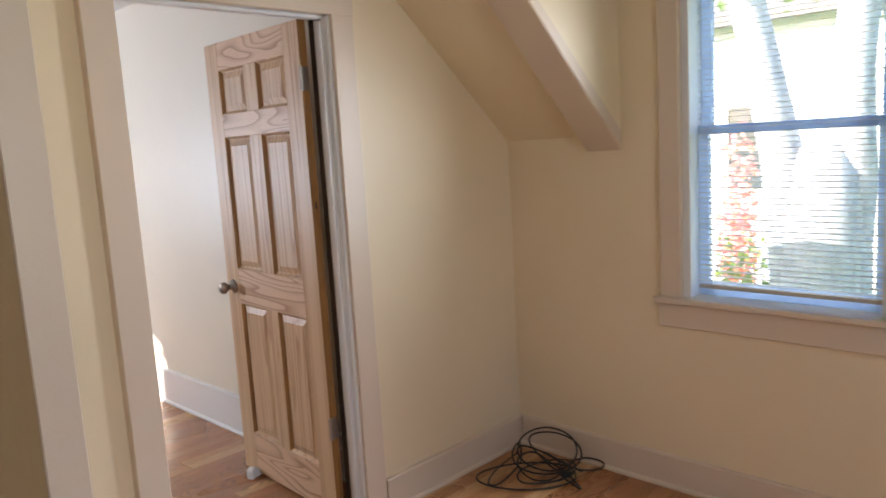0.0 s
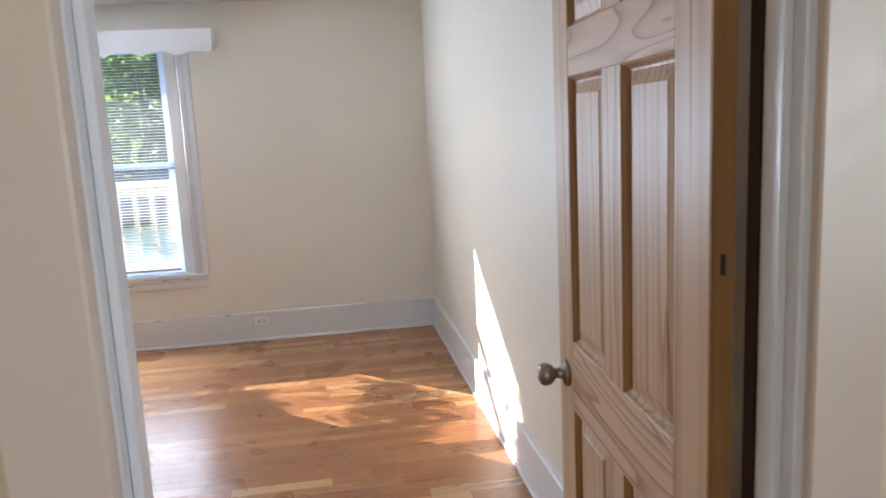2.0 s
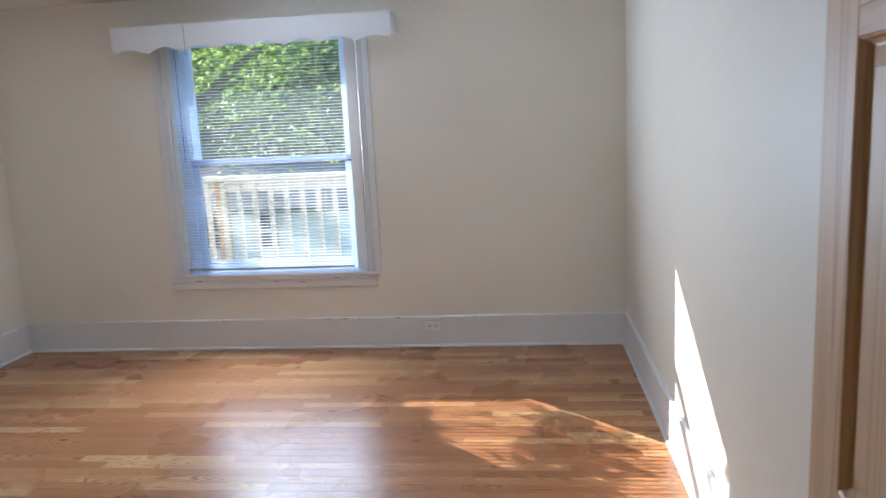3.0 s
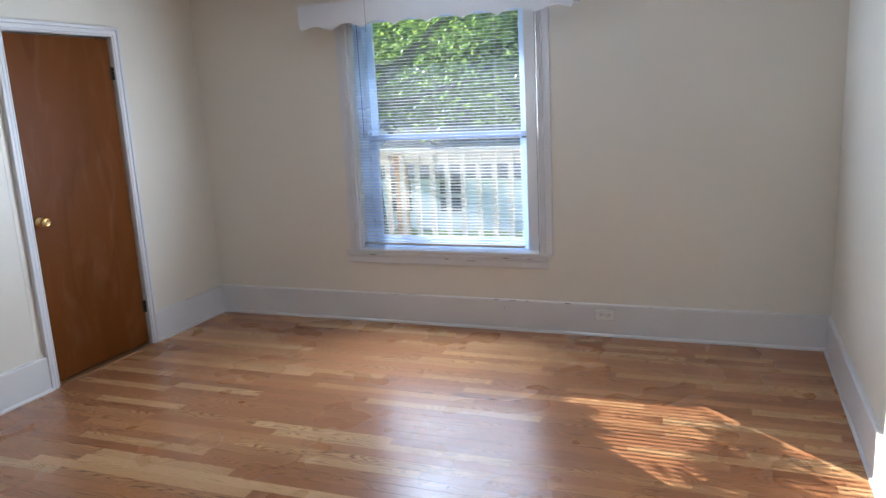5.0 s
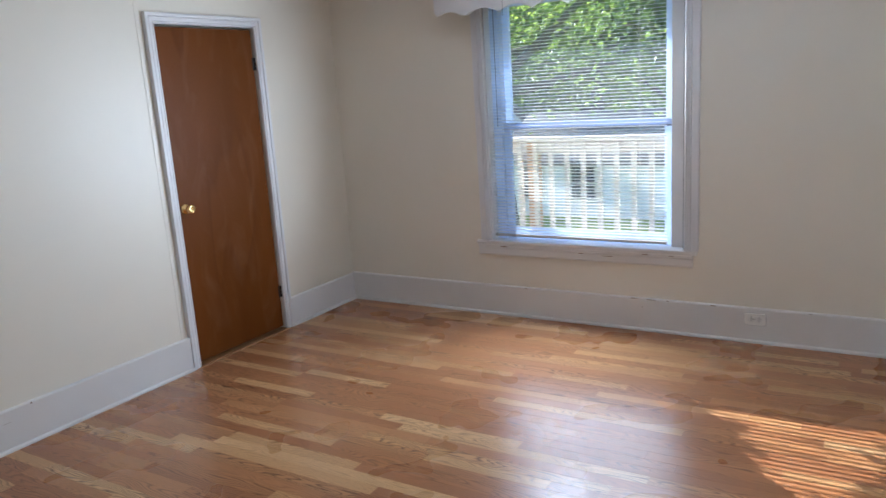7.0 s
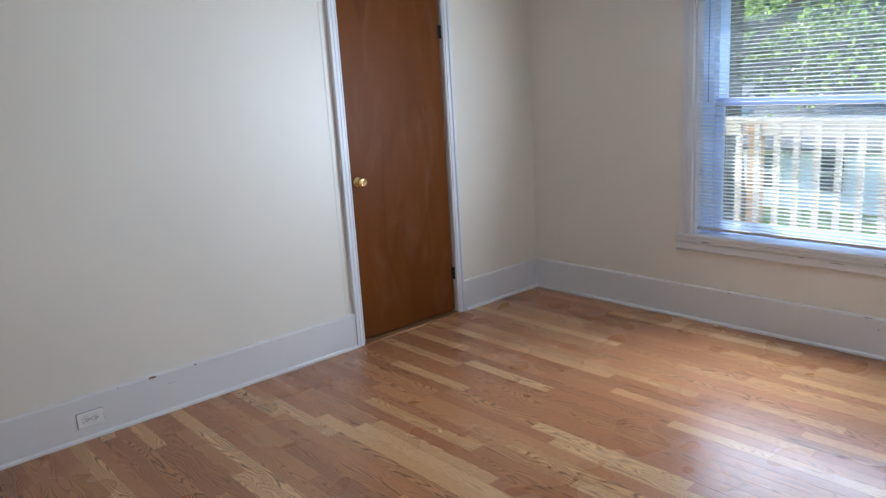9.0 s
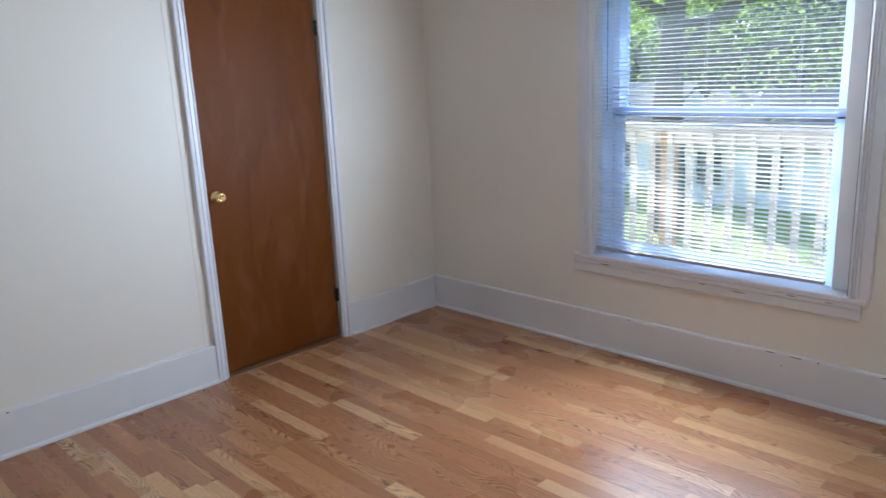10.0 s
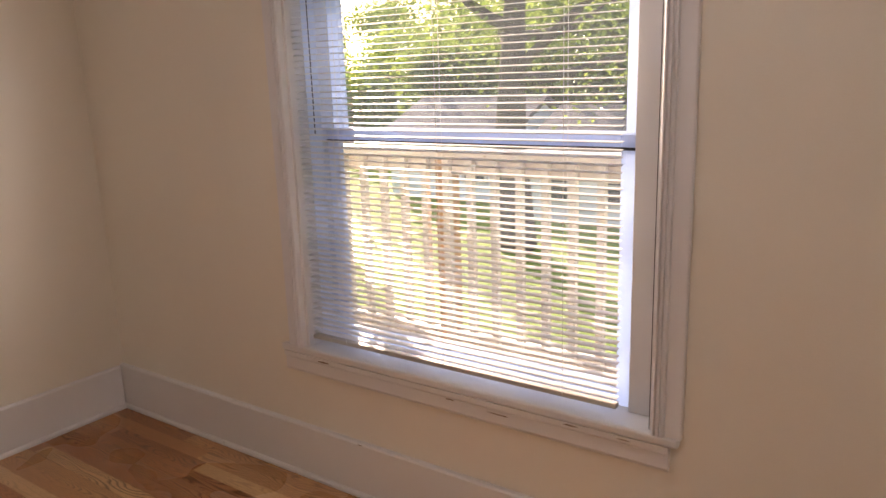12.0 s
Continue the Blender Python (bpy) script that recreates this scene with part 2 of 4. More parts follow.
def lathe(profile, steps=24, matrix=None):
    """A turned solid: profile of (radius, height) about z."""
    bm = bmesh.new()
    rings = []
    for r, h in profile:
        rings.append([bm.verts.new((r * math.cos(2 * math.pi * i / steps), r * math.sin(2 * math.pi * i / steps), h)) for i in range(steps)])
    for a, c in zip(rings, rings[1:]):
        for i in range(steps):
            bm.faces.new((a[i], a[(i + 1) % steps], c[(i + 1) % steps], c[i]))
    bm.faces.new(rings[0][::-1])
    bm.faces.new(rings[-1])
    if matrix:
        bm.transform(matrix)
    return bm


def extrude(outline, depth, plane="xz"):
    """A prism from an outline of (u, v) points, pushed along the plane's normal by depth from 0."""
    bm = bmesh.new()
    def at(u, v, d):
        return {"xz": (u, d, v), "xy": (u, v, d), "yz": (d, u, v)}[plane]
    a = [bm.verts.new(at(u, v, 0)) for u, v in outline]
    c = [bm.verts.new(at(u, v, depth)) for u, v in outline]
    k = len(outline)
    bm.faces.new(a)
    bm.faces.new(c[::-1])
    for i in range(k):
        bm.faces.new((a[i], c[i], c[(i + 1) % k], a[(i + 1) % k]))
    bmesh.ops.recalc_face_normals(bm, faces=bm.faces)
    return bm


def mesh_of(name, bm, mat, smooth=False):
    me = bpy.data.meshes.new(name)
    bmesh.ops.recalc_face_normals(bm, faces=bm.faces)
    bm.to_mesh(me)
    bm.free()
    me.materials.append(mat)
    if smooth:
        for p in me.polygons:
            p.use_smooth = True
    return me


def part(name, bm, mat, parent=None, label="", smooth=False, at=None):
    ob = new(name, mesh_of(name, bm, mat, smooth) if not isinstance(bm, bpy.types.Mesh) else bm)
    ob.parent = parent
    if at is not None:
        ob.matrix_local = at
    if label:
        ob["label"] = label
    return ob


def thing(name, label, category, m=None, group="", kind=""):
    ob = new(name)
    ob.empty_display_size = 0.1
    if m is not None:
        ob.matrix_world = m
    return tagged(ob, label, category, group, kind)


def struct(name, bm, mat, label, category="", parent=None):
    ob = part(name, bm, mat, parent)
    return tagged(ob, label, category or name.split("_")[0], "", "structure")


# ---- the structure ----
XW, XE, YS, YN, HC = -2.20, 2.055, 2.31, 6.815, 2.385       # bedroom
HY, HX = 2.21, 2.86                                        # hall's door wall and window wall
HW, HS = -1.6, -1.8                                        # hall's far sides
NX0, NX1, NZ0, NZ1 = -0.95, 0.355, 0.50, 2.13             # bedroom window opening
DX0, DX1, DH = 1.058, 1.84, 1.985                          # doorway
CY0, CY1, CH = 5.21, 6.0, 2.048                          # closet door opening
EY0, EY1, EZ0, EZ1 = 0.60, 1.337, 0.80, 2.06               # hall window opening

bm = bmesh.new()
for a in ((XW - 0.12, YN, -0.15, NX0, YN + 0.17, 2.6), (NX1, YN, -0.15, XE + 0.12, YN + 0.17, 2.6), (NX0, YN, -0.15, NX1, YN + 0.17, NZ0), (NX0, YN, NZ1, NX1, YN + 0.17, 2.6)):
    box(bm, *a)
struct("wall_north", bm, WALL, "cream painted plaster wall with one window", "wall")
struct("wall_east", boxed(XE, YS, -0.15, XE + 0.12, YN, 2.6), WALL, "plain cream painted plaster wall catching sunlight", "wall")
bm = bmesh.new()
for a in ((XW - 0.12, YS, -0.15, XW, CY0, 2.6), (XW - 0.12, CY1, -0.15, XW, YN, 2.6), (XW - 0.12, CY0, CH, XW, CY1, 2.6), (XW - 0.16, CY0 - 0.1, -0.15, XW - 0.124, CY1 + 0.1, 2.3)):
    box(bm, *a)
struct("wall_west", bm, WALL, "cream painted plaster wall with a closet door", "wall")
bm = bmesh.new()
YM = (HY + YS) / 2
for a in ((XW - 0.12, YM, -0.15, DX0 - 0.02, YS, 2.6), (DX1 + 0.02, YM, -0.15, XE + 0.12, YS, 2.6), (DX0 - 0.02, YM, DH + 0.02, DX1 + 0.02, YS, 2.6)):
    box(bm, *a)
struct("wall_south", bm, WALL, "cream painted plaster wall with an open doorway", "wall")
bm = bmesh.new()
for a in ((HW, HY, -0.15, DX0 - 0.02, YM, 2.6), (DX1 + 0.02, HY, -0.15, HX + 0.15, YM, 2.6), (DX0 - 0.02, HY, DH + 0.02, DX1 + 0.02, YM, 2.6)):
    box(bm, *a)
struct("wall_hall_north", bm, HALLWALL, "yellowish cream painted hall wall with a doorway", "wall")
bm = bmesh.new()
for a in ((HX, HS, -0.15, HX + 0.15, EY0, 2.6), (HX, EY1, -0.15, HX + 0.15, HY, 2.6), (HX, EY0, -0.15, HX + 0.15, EY1, EZ0), (HX, EY0, EZ1, HX + 0.15, EY1, 2.6)):
    box(bm, *a)
struct("wall_hall_east", bm, HALLWALL, "yellowish cream painted hall wall with a window", "wall")
# opening out of view, added only for the extra hall lamp
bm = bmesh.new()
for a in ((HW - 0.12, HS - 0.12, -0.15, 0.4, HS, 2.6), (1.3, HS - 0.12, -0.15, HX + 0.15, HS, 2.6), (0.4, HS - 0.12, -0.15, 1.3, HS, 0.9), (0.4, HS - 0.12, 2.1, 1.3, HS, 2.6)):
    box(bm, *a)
struct("wall_hall_south", bm, HALLWALL, "yellowish cream painted hall wall with an added lamp opening", "wall")
struct("wall_hall_west", boxed(HW - 0.12, HS, -0.15, HW, HY + 0.05, 2.6), HALLWALL, "plain yellowish cream painted hall wall", "wall")
# short wall beside the doorway
struct("wall_stub", boxed(0.555, 1.604, 0, 0.63, HY, 2.6), HALLWALL, "short cream painted partition wall beside the doorway", "wall")
struct("trim_stub_end", boxed(0.550, 1.590, 0, 0.635, 1.6035, HC - 0.002, bevel=0.003), HALLTRIM, "pale painted corner board on the partition's end", "trim")
struct("ceiling_bedroom", boxed(XW - 0.12, YM, HC, XE + 0.12, YN + 0.17, HC + 0.12), CEIL, "plain white painted ceiling", "ceiling")
struct("ceiling_hall", boxed(HW - 0.12, HS - 0.12, HC, HX + 0.15, YM, HC + 0.12), CEIL, "plain white painted hall ceiling", "ceiling")
# sloped ceiling beside the dormer
SL = 0.88
def slope_z(x):
    return 1.486 + (HX - x) * SL
x_top = HX - (HC - 1.486) / SL
bm = extrude([(HX, slope_z(HX)), (HX, HC), (x_top, HC)], HY - 1.606, "xz")
bm.transform(Matrix.Translation((0, 1.606, 0)))
struct("ceiling_sloped", bm, HALLWALL, "sloped cream painted ceiling under the roof", "ceiling")
bz = 1.421
bm = extrude([(HX, bz), (HX, slope_z(HX) + 0.02), (x_top, HC + 0.02), (HX - (HC - bz) / 0.92, HC)], 0.172, "xz")
bm.transform(Matrix.Translation((0, 1.602, 0)))
bmesh.ops.bevel(bm, geom=bm.edges[:], offset=0.004, segments=2, affect="EDGES")
struct("trim_dormer_beam", bm, HALLTRIM, "sloped painted beam along the dormer's edge", "beam")

# floor under the strips
struct("floor", boxed(XW - 0.12, HS - 0.12, -0.15, HX + 0.15, YN + 0.17, -0.011), DARK, "glossy wood laminate strip floor", "floor")


# ---- baseboards, casings ----
def baseboard(name, x0, y0, x1, y1, h, inward, mat, label):
    """Board with an eased top and a small shoe strip, along a wall from (x0, y0) to (x1, y1), thick towards inward."""
    d = Vector((x1 - x0, y1 - y0, 0))
    ln = d.length
    t = 0.022
    prof = [(0, 0.0), (t + 0.012, 0.0), (t + 0.012, 0.010), (t + 0.006, 0.017), (t, 0.018), (t, h - 0.006), (t - 0.005, h), (0, h)]
    bm = extrude([(u, v) for u, v in prof], ln, "yz")
    u = d.normalized()
    w = Vector((*inward, 0))
    m = Matrix((( u.x, w.x, 0, x0), (u.y, w.y, 0, y0), (0, 0, 1, 0), (0, 0, 0, 1)))
    bm.transform(m)
    return struct(name, bm, mat, label, "baseboard")


BL = "wide white painted baseboard with a shoe strip"
baseboard("baseboard_north", XW, YN, XE, YN, 0.212, (0, -1), WORN, "wide white painted baseboard with chips and marks")
baseboard("baseboard_east", XE, YS, XE, YN - 0.03, 0.212, (-1, 0), TRIM, BL)
baseboard("baseboard_west", XW, YS, XW, CY0 - 0.045, 0.207, (1, 0), WORN, "wide white painted baseboard with chips and marks")
baseboard("baseboard_west_short", XW, CY1 + 0.065, XW, YN - 0.03, 0.207, (1, 0), TRIM, BL)
baseboard("baseboard_south", XW + 0.03, YS, DX0 - 0.1, YS, 0.212, (0, 1), TRIM, BL)
HB = "cream painted hall baseboard with a shoe strip"
baseboard("baseboard_hall_north", DX1 + 0.116, HY, HX, HY, 0.142, (0, -1), HALLTRIM, HB)
baseboard("baseboard_hall_east", HX, HS, HX, HY - 0.03, 0.142, (-1, 0), HALLTRIM, HB)


def casing_profile(w, t):
    """Moulded casing section: inner edge at u = 0, back band at u = w."""
    return [(0, 0), (0, t * 0.55), (w * 0.06, t * 0.7), (w * 0.16, t * 0.7), (w * 0.2, t * 0.5), (w * 0.26, t * 0.74), (w * 0.55, t * 0.8),
            (w * 0.62, t * 0.62), (w * 0.68, t * 0.95), (w * 0.78, t * 1.0), (w * 0.95, t * 1.0), (w, t * 0.9), (w, 0)]


def bead_profile(w, t):
    """Casing with three narrow beads at its inner edge and a flat outer board."""
    return [(0, 0), (0, t * 0.8), (0.004, t), (0.008, t), (0.010, t * 0.7), (0.013, t * 0.7), (0.016, t), (0.020, t), (0.022, t * 0.7), (0.025, t * 0.7), (0.028, t * 0.95), (0.033, t * 0.95),
            (0.036, t * 0.6), (w - 0.004, t * 0.6), (w, t * 0.45), (w, 0)]


def plain_profile(w, t):
    return [(0, 0), (0, t - 0.003), (0.003, t), (w - 0.003, t), (w, t - 0.003), (w, 0)]


def frame_strip(profile, p0, p1, out, normal, m0=0.0, m1=0.0):
    """A strip of casing from p0 to p1; out: the way from the opening outwards; m0, m1: mitre, how much further each end goes per unit of width."""
    bm = bmesh.new()
    p0, p1, out, normal = (Vector(v) for v in (p0, p1, out, normal))
    d = (p1 - p0).normalized()
    a = [bm.verts.new(p0 + out * u + normal * v - d * (m0 * u)) for u, v in profile]
    c = [bm.verts.new(p1 + out * u + normal * v + d * (m1 * u)) for u, v in profile]
    k = len(profile)
    bm.faces.new(a)
    bm.faces.new(c[::-1])
    for i in range(k):
        bm.faces.new((a[i], c[i], c[(i + 1) % k], a[(i + 1) % k]))
    return bm


# closet door frame on the west wall
frame_c = thing("door_frame_closet", "white moulded door casing round the closet door", "door frame", kind="structure")
cp = casing_profile(0.062, 0.030)
nx = (1, 0, 0)
part("casing_side", frame_strip(cp, (XW, CY0 + 0.018, 0), (XW, CY0 + 0.018, CH - 0.012), (0, -1, 0), nx, 0, 1), TRIM, frame_c)
part("casing_side", frame_strip(cp, (XW, CY1 - 0.002, 0), (XW, CY1 - 0.002, CH - 0.012), (0, 1, 0), nx, 0, 1), TRIM, frame_c)
part("casing_head", frame_strip(cp, (XW, CY0 + 0.018, CH - 0.012), (XW, CY1 - 0.002, CH - 0.012), (0, 0, 1), nx, 1, 1), TRIM, frame_c)
part("old_casing_edge", boxed(XW, 5.122, 0.207, XW + 0.0025, 5.1655, HC - 0.001, bevel=0.001), WALL, frame_c, "painted-over ridge of an older casing")
part("plinth", boxed(XW, CY0 - 0.0455, 0.0, XW + 0.0215, CY0 - 0.044, 0.207, bevel=0.002), TRIM, frame_c)
part("threshold", boxed(XW - 0.10, CY0 + 0.01, -0.01, XW + 0.03, CY1, 0.007, bevel=0.003), OAK, frame_c, "worn oak threshold strip")
closet = thing("closet_door", "closed flat brown stained plywood door with brass knob", "door", pose(XW - 0.02, CY0 + 0.02, 0.022))
closet["kind"] = ""
part("leaf", boxed(-0.035, 0.002, 0, 0.012, CY1 - CY0 - 0.03, CH - 0.045, bevel=0.0015), LAUAN, closet)
kn = part("knob", lathe([(0.0, 0), (0.031, 0.0), (0.031, 0.004), (0.026, 0.009), (0.012, 0.012), (0.011, 0.03), (0.019, 0.036), (0.027, 0.046), (0.028, 0.054), (0.022, 0.062), (0.012, 0.064), (0.011, 0.061), (0.0, 0.061)],
     28, Matrix.Translation((0.012, 0.058, 0.953)) @ pose(0, 0, 0, 0, 90, 0)), BRASS, closet, "polished brass knob", smooth=True)
for z in (0.25, 1.79):
    hb = bmesh.new()
    box(hb, 0.0125, CY1 - CY0 - 0.045, z - 0.04, 0.015, CY1 - CY0 - 0.02, z + 0.04, bevel=0.001)
    for k in range(3):
        hb2 = lathe([(0.0065, -0.012), (0.0065, 0.012)], 10, Matrix.Translation((0.018, CY1 - CY0 - 0.022, z - 0.028 + 0.028 * k)))
        me_t = bpy.data.meshes.new("t")
        hb2.to_mesh(me_t)
        hb.from_mesh(me_t)
        hb2.free()
    part("hinge", hb, BLACK, closet, "dark metal butt hinge")

# doorway frame between hall and bedroom
fd = thing("door_frame_bedroom", "painted door jamb and flat casing of the open doorway", "door frame", kind="structure")
pp = plain_profile(0.10, 0.02)
hy = HY
part("casing_side", frame_strip(plain_profile(0.10, 0.036), (DX0 - 0.003, hy, 0), (DX0 - 0.003, hy, DH), (-1, 0, 0), (0, -1, 0)), HALLTRIM, fd)
part("casing_side", frame_strip(pp, (DX1 + 0.012, hy, 0), (DX1 + 0.012, hy, DH), (1, 0, 0), (0, -1, 0)), HALLTRIM, fd)
part("casing_head", frame_strip(plain_profile(0.11, 0.023), (DX0 - 0.103, hy, DH), (DX1 + 0.112, hy, DH), (0, 0, 1), (0, -1, 0)), HALLTRIM, fd)
part("jamb", boxed(DX0 - 0.02, HY - 0.004, 0, DX0, YS + 0.004, DH, bevel=0.002), TRIM, fd)
part("jamb", boxed(DX1, HY - 0.004, 0, DX1 + 0.02, YS + 0.004, DH, bevel=0.002), TRIM, fd)
part("jamb_head", boxed(DX0 - 0.02, HY - 0.004, DH, DX1 + 0.02, YS + 0.004, DH + 0.02, bevel=0.002), TRIM, fd)
part("door_stop", boxed(DX0, HY + 0.02, 0, DX0 + 0.012, HY + 0.055, DH - 0.013, bevel=0.002), TRIM, fd)
# dark strip stands in for the shadow gap beside the open door
part("hinge_rabbet", boxed(DX1 - 0.004, HY + 0.078, 0, DX1 + 0.001, YS + 0.003, DH - 0.002), SHADEWOOD, fd, "bare hinge rabbet darkened as the shadowed door gap")
part("door_stop", boxed(DX1 - 0.012, HY + 0.02, 0, DX1, HY + 0.055, DH - 0.013, bevel=0.002), TRIM, fd)
part("door_stop", boxed(DX0, HY + 0.02, DH - 0.012, DX1, HY + 0.055, DH, bevel=0.002), TRIM, fd)
bp = casing_profile(0.095, 0.024)
part("casing_side", frame_strip(bp, (DX0 - 0.006, YS, 0), (DX0 - 0.006, YS, DH + 0.006), (-1, 0, 0), (0, 1, 0), 0, 1), TRIM, fd)
part("casing_side", frame_strip(bp, (DX1 + 0.02, YS, 0), (DX1 + 0.02, YS, DH + 0.006), (1, 0, 0), (0, 1, 0), 0, 1), TRIM, fd)
part("casing_head", frame_strip(bp, (DX0 - 0.006, YS, DH + 0.006), (DX1 + 0.02, YS, DH + 0.006), (0, 0, 1), (0, 1, 0), 1, 1), TRIM, fd)


# open six-panel door
def six_panel_door(m, w=0.766, h=1.972, t=0.035):
    d = thing("panel_door", "open unfinished pine six-panel door with nickel knob", "door", m)
    st, mu = 0.112, 0.10
    rails = [(0, 0.19), (0.815, 0.975), (1.565, 1.665), (1.855, h)]
    ed = 0.002
    part("stile", boxed(0, 0, 0, st, t, h, bevel=ed), PINE_V, d)
    part("stile", boxed(w - st, 0, 0, w, t, h, bevel=ed), PINE_V, d)
    part("edge_strip", boxed(-0.0025, 0.001, 0.001, 0.001, t - 0.001, h - 0.001), PINE_EDGE, d, "darker raw pine hinge edge")
    for a, c in rails:
        part("rail", boxed(st, 0.0006, a, w - st, t - 0.0006, c, bevel=0.001), PINE_H, d)
    cx = w / 2
    for (_, a), (c, _) in zip(rails, rails[1:]):
        part("mullion", boxed(cx - mu / 2, 0.0003, a, cx + mu / 2, t - 0.0003, c, bevel=0.001), PINE_V, d)
        for x0, x1 in ((st, cx - mu / 2), (cx + mu / 2, w - st)):
            bm = bmesh.new()
            for yf, s in ((0.0, 1), (t, -1)):
                def ring(ins, dep):
                    return [bm.verts.new((x, yf + s * dep, z)) for x, z in ((x0 + ins, a + ins), (x1 - ins, a + ins), (x1 - ins, c - ins), (x0 + ins, c - ins))]
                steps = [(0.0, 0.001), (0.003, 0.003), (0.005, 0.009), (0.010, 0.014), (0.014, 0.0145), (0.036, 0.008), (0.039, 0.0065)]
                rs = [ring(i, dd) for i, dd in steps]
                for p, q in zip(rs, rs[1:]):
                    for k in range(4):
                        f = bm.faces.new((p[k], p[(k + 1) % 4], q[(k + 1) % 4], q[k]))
                        # left and right recess sides get the darker second material
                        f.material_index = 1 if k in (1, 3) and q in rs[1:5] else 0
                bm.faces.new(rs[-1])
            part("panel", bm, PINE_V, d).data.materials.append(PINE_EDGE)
    kz, kx = 0.888, w - 0.057
    prof = [(0.0, 0), (0.033, 0.0), (0.033, 0.003), (0.029, 0.008), (0.014, 0.012), (0.0115, 0.028), (0.018, 0.033), (0.026, 0.043), (0.0275, 0.053), (0.024, 0.063), (0.014, 0.069), (0.0, 0.070)]
    part("knob", lathe(prof, 28, Matrix.Translation((kx, 0, kz)) @ pose(0, 0, 0, 90, 0, 0)), NICKEL, d, "aged nickel knob", smooth=True)
    part("knob", lathe(prof, 28, Matrix.Translation((kx, t, kz)) @ pose(0, 0, 0, -90, 0, 0)), NICKEL, d, "aged nickel knob", smooth=True)
    for z in (0.375, 1.755):
        hb = bmesh.new()
        box(hb, -0.005, 0.004, z - 0.045, -0.0026, t + 0.002, z + 0.045, bevel=0.0008)
        for k in range(5):
            hb2 = lathe([(0.0068, -0.0085), (0.0068, 0.0085)], 10, Matrix.Translation((-0.009, t + 0.004, z - 0.036 + 0.018 * k)))
            me_t = bpy.data.meshes.new("t")
            hb2.to_mesh(me_t)
            hb.from_mesh(me_t)
            hb2.free()
        part("hinge", hb, NICKEL, d, "tarnished metal butt hinge")
    part("latch_hole", boxed(-0.0045, 0.014, 1.262, -0.0024, 0.02, 1.29), SLOT, d)
    return d


door_angle = 87.2
six_panel_door(pose(1.822, 2.318, 0.012, 0, 0, door_angle) @ pose(0, -0.0, 0))

# door stop wedge under the door
bm = bmesh.new()
prof = [(0, 0), (0.10, 0), (0.10, 0.012), (0.055, 0.030), (0.035, 0.050), (0.012, 0.052), (0, 0.040)]
bm = extrude(prof, 0.035, "xz")
bmesh.ops.bevel(bm, geom=bm.edges[:], offset=0.004, segments=2, affect="EDGES")
ds = part("door_wedge", bm, CLEARPL)
ds.matrix_world = pose(1.765, 2.93, 0.0, 0, 0, 20)
tagged(ds, "small white plastic wedge beside the open door", "doorstop")


# ---- windows ----
def blind(m, w, z0, z1, pitch=0.0205, tilt=4, group="", label="white aluminium mini blind, lowered with open slats", cords=3):
    """Local x along the window, y towards the room, hanging from z1 to z0."""
    b = thing("window_blind", label, "blind", m, group)
    hw, sag = 0.0115, 0.0015
    bm = bmesh.new()
    pts = [(-hw + 2 * hw * i / 4, sag * (1 - (2 * i / 4 - 1) ** 2)) for i in range(5)]
    th = 0.0005
    up = [[bm.verts.new((x, u, v + th)) for u, v in pts] for x in (0.0, w)]
    lo = [[bm.verts.new((x, u, v)) for u, v in pts] for x in (0.0, w)]
    for i in range(4):
        bm.faces.new((up[0][i], up[1][i], up[1][i + 1], up[0][i + 1]))
        bm.faces.new((lo[0][i + 1], lo[1][i + 1], lo[1][i], lo[0][i]))
    bm.faces.new((up[0][0], lo[0][0], lo[1][0], up[1][0]))
    bm.faces.new((up[1][4], lo[1][4], lo[0][4], up[0][4]))
    me = mesh_of("slat", bm, SLAT, True)
    z, k = z0 + 0.03, 0
    rnd = random.Random(5)
    while z < z1 - 0.03:
        part("slat", me, SLAT, b, at=pose(rnd.uniform(-0.0012, 0.0012), 0, z, tilt + rnd.uniform(-1.5, 1.5), rnd.uniform(-0.04, 0.04), 0))
        z += pitch
    part("bottom_rail", boxed(0, -0.013, z0, w, 0.013, z0 + 0.016, bevel=0.003, seg=2), RAIL, b, "beige metal bottom rail")
    part("head_rail", boxed(0, -0.014, z1 - 0.026, w, 0.014, z1, bevel=0.002), SLAT, b)
    for i in range(cords):
        x = w * (0.14 + 0.72 * i / max(1, cords - 1))
        cb = bmesh.new()
        for yy in (-0.0135, 0.0135):
            box(cb, x - 0.0006, yy - 0.0006, z0 + 0.01, x + 0.0006, yy + 0.0006, z1 - 0.01)
        part("ladder_cord", cb, CORD, b)
    return b


def sash(parent, x0, x1, z0, z1, y, t, st, rail_b, rail_t, mat):
    s = part("sash_frame", box(box(box(boxed(x0, y, z0, x0 + st, y + t, z1, bevel=0.003), x1 - st, y, z0, x1, y + t, z1, bevel=0.003),
             x0 + st, y + 0.002, z0, x1 - st, y + t - 0.002, z0 + rail_b, bevel=0.003), x0 + st, y + 0.002, z1 - rail_t, x1 - st, y + t - 0.002, z1, bevel=0.003), mat, parent)
    p = part("pane", boxed(x0 + st - 0.005, y + t / 2 - 0.003, z0 + rail_b - 0.005, x1 - st + 0.005, y + t / 2 + 0.003, z1 - rail_t + 0.005), GLASS, s)
    p.visible_shadow = False
    return s


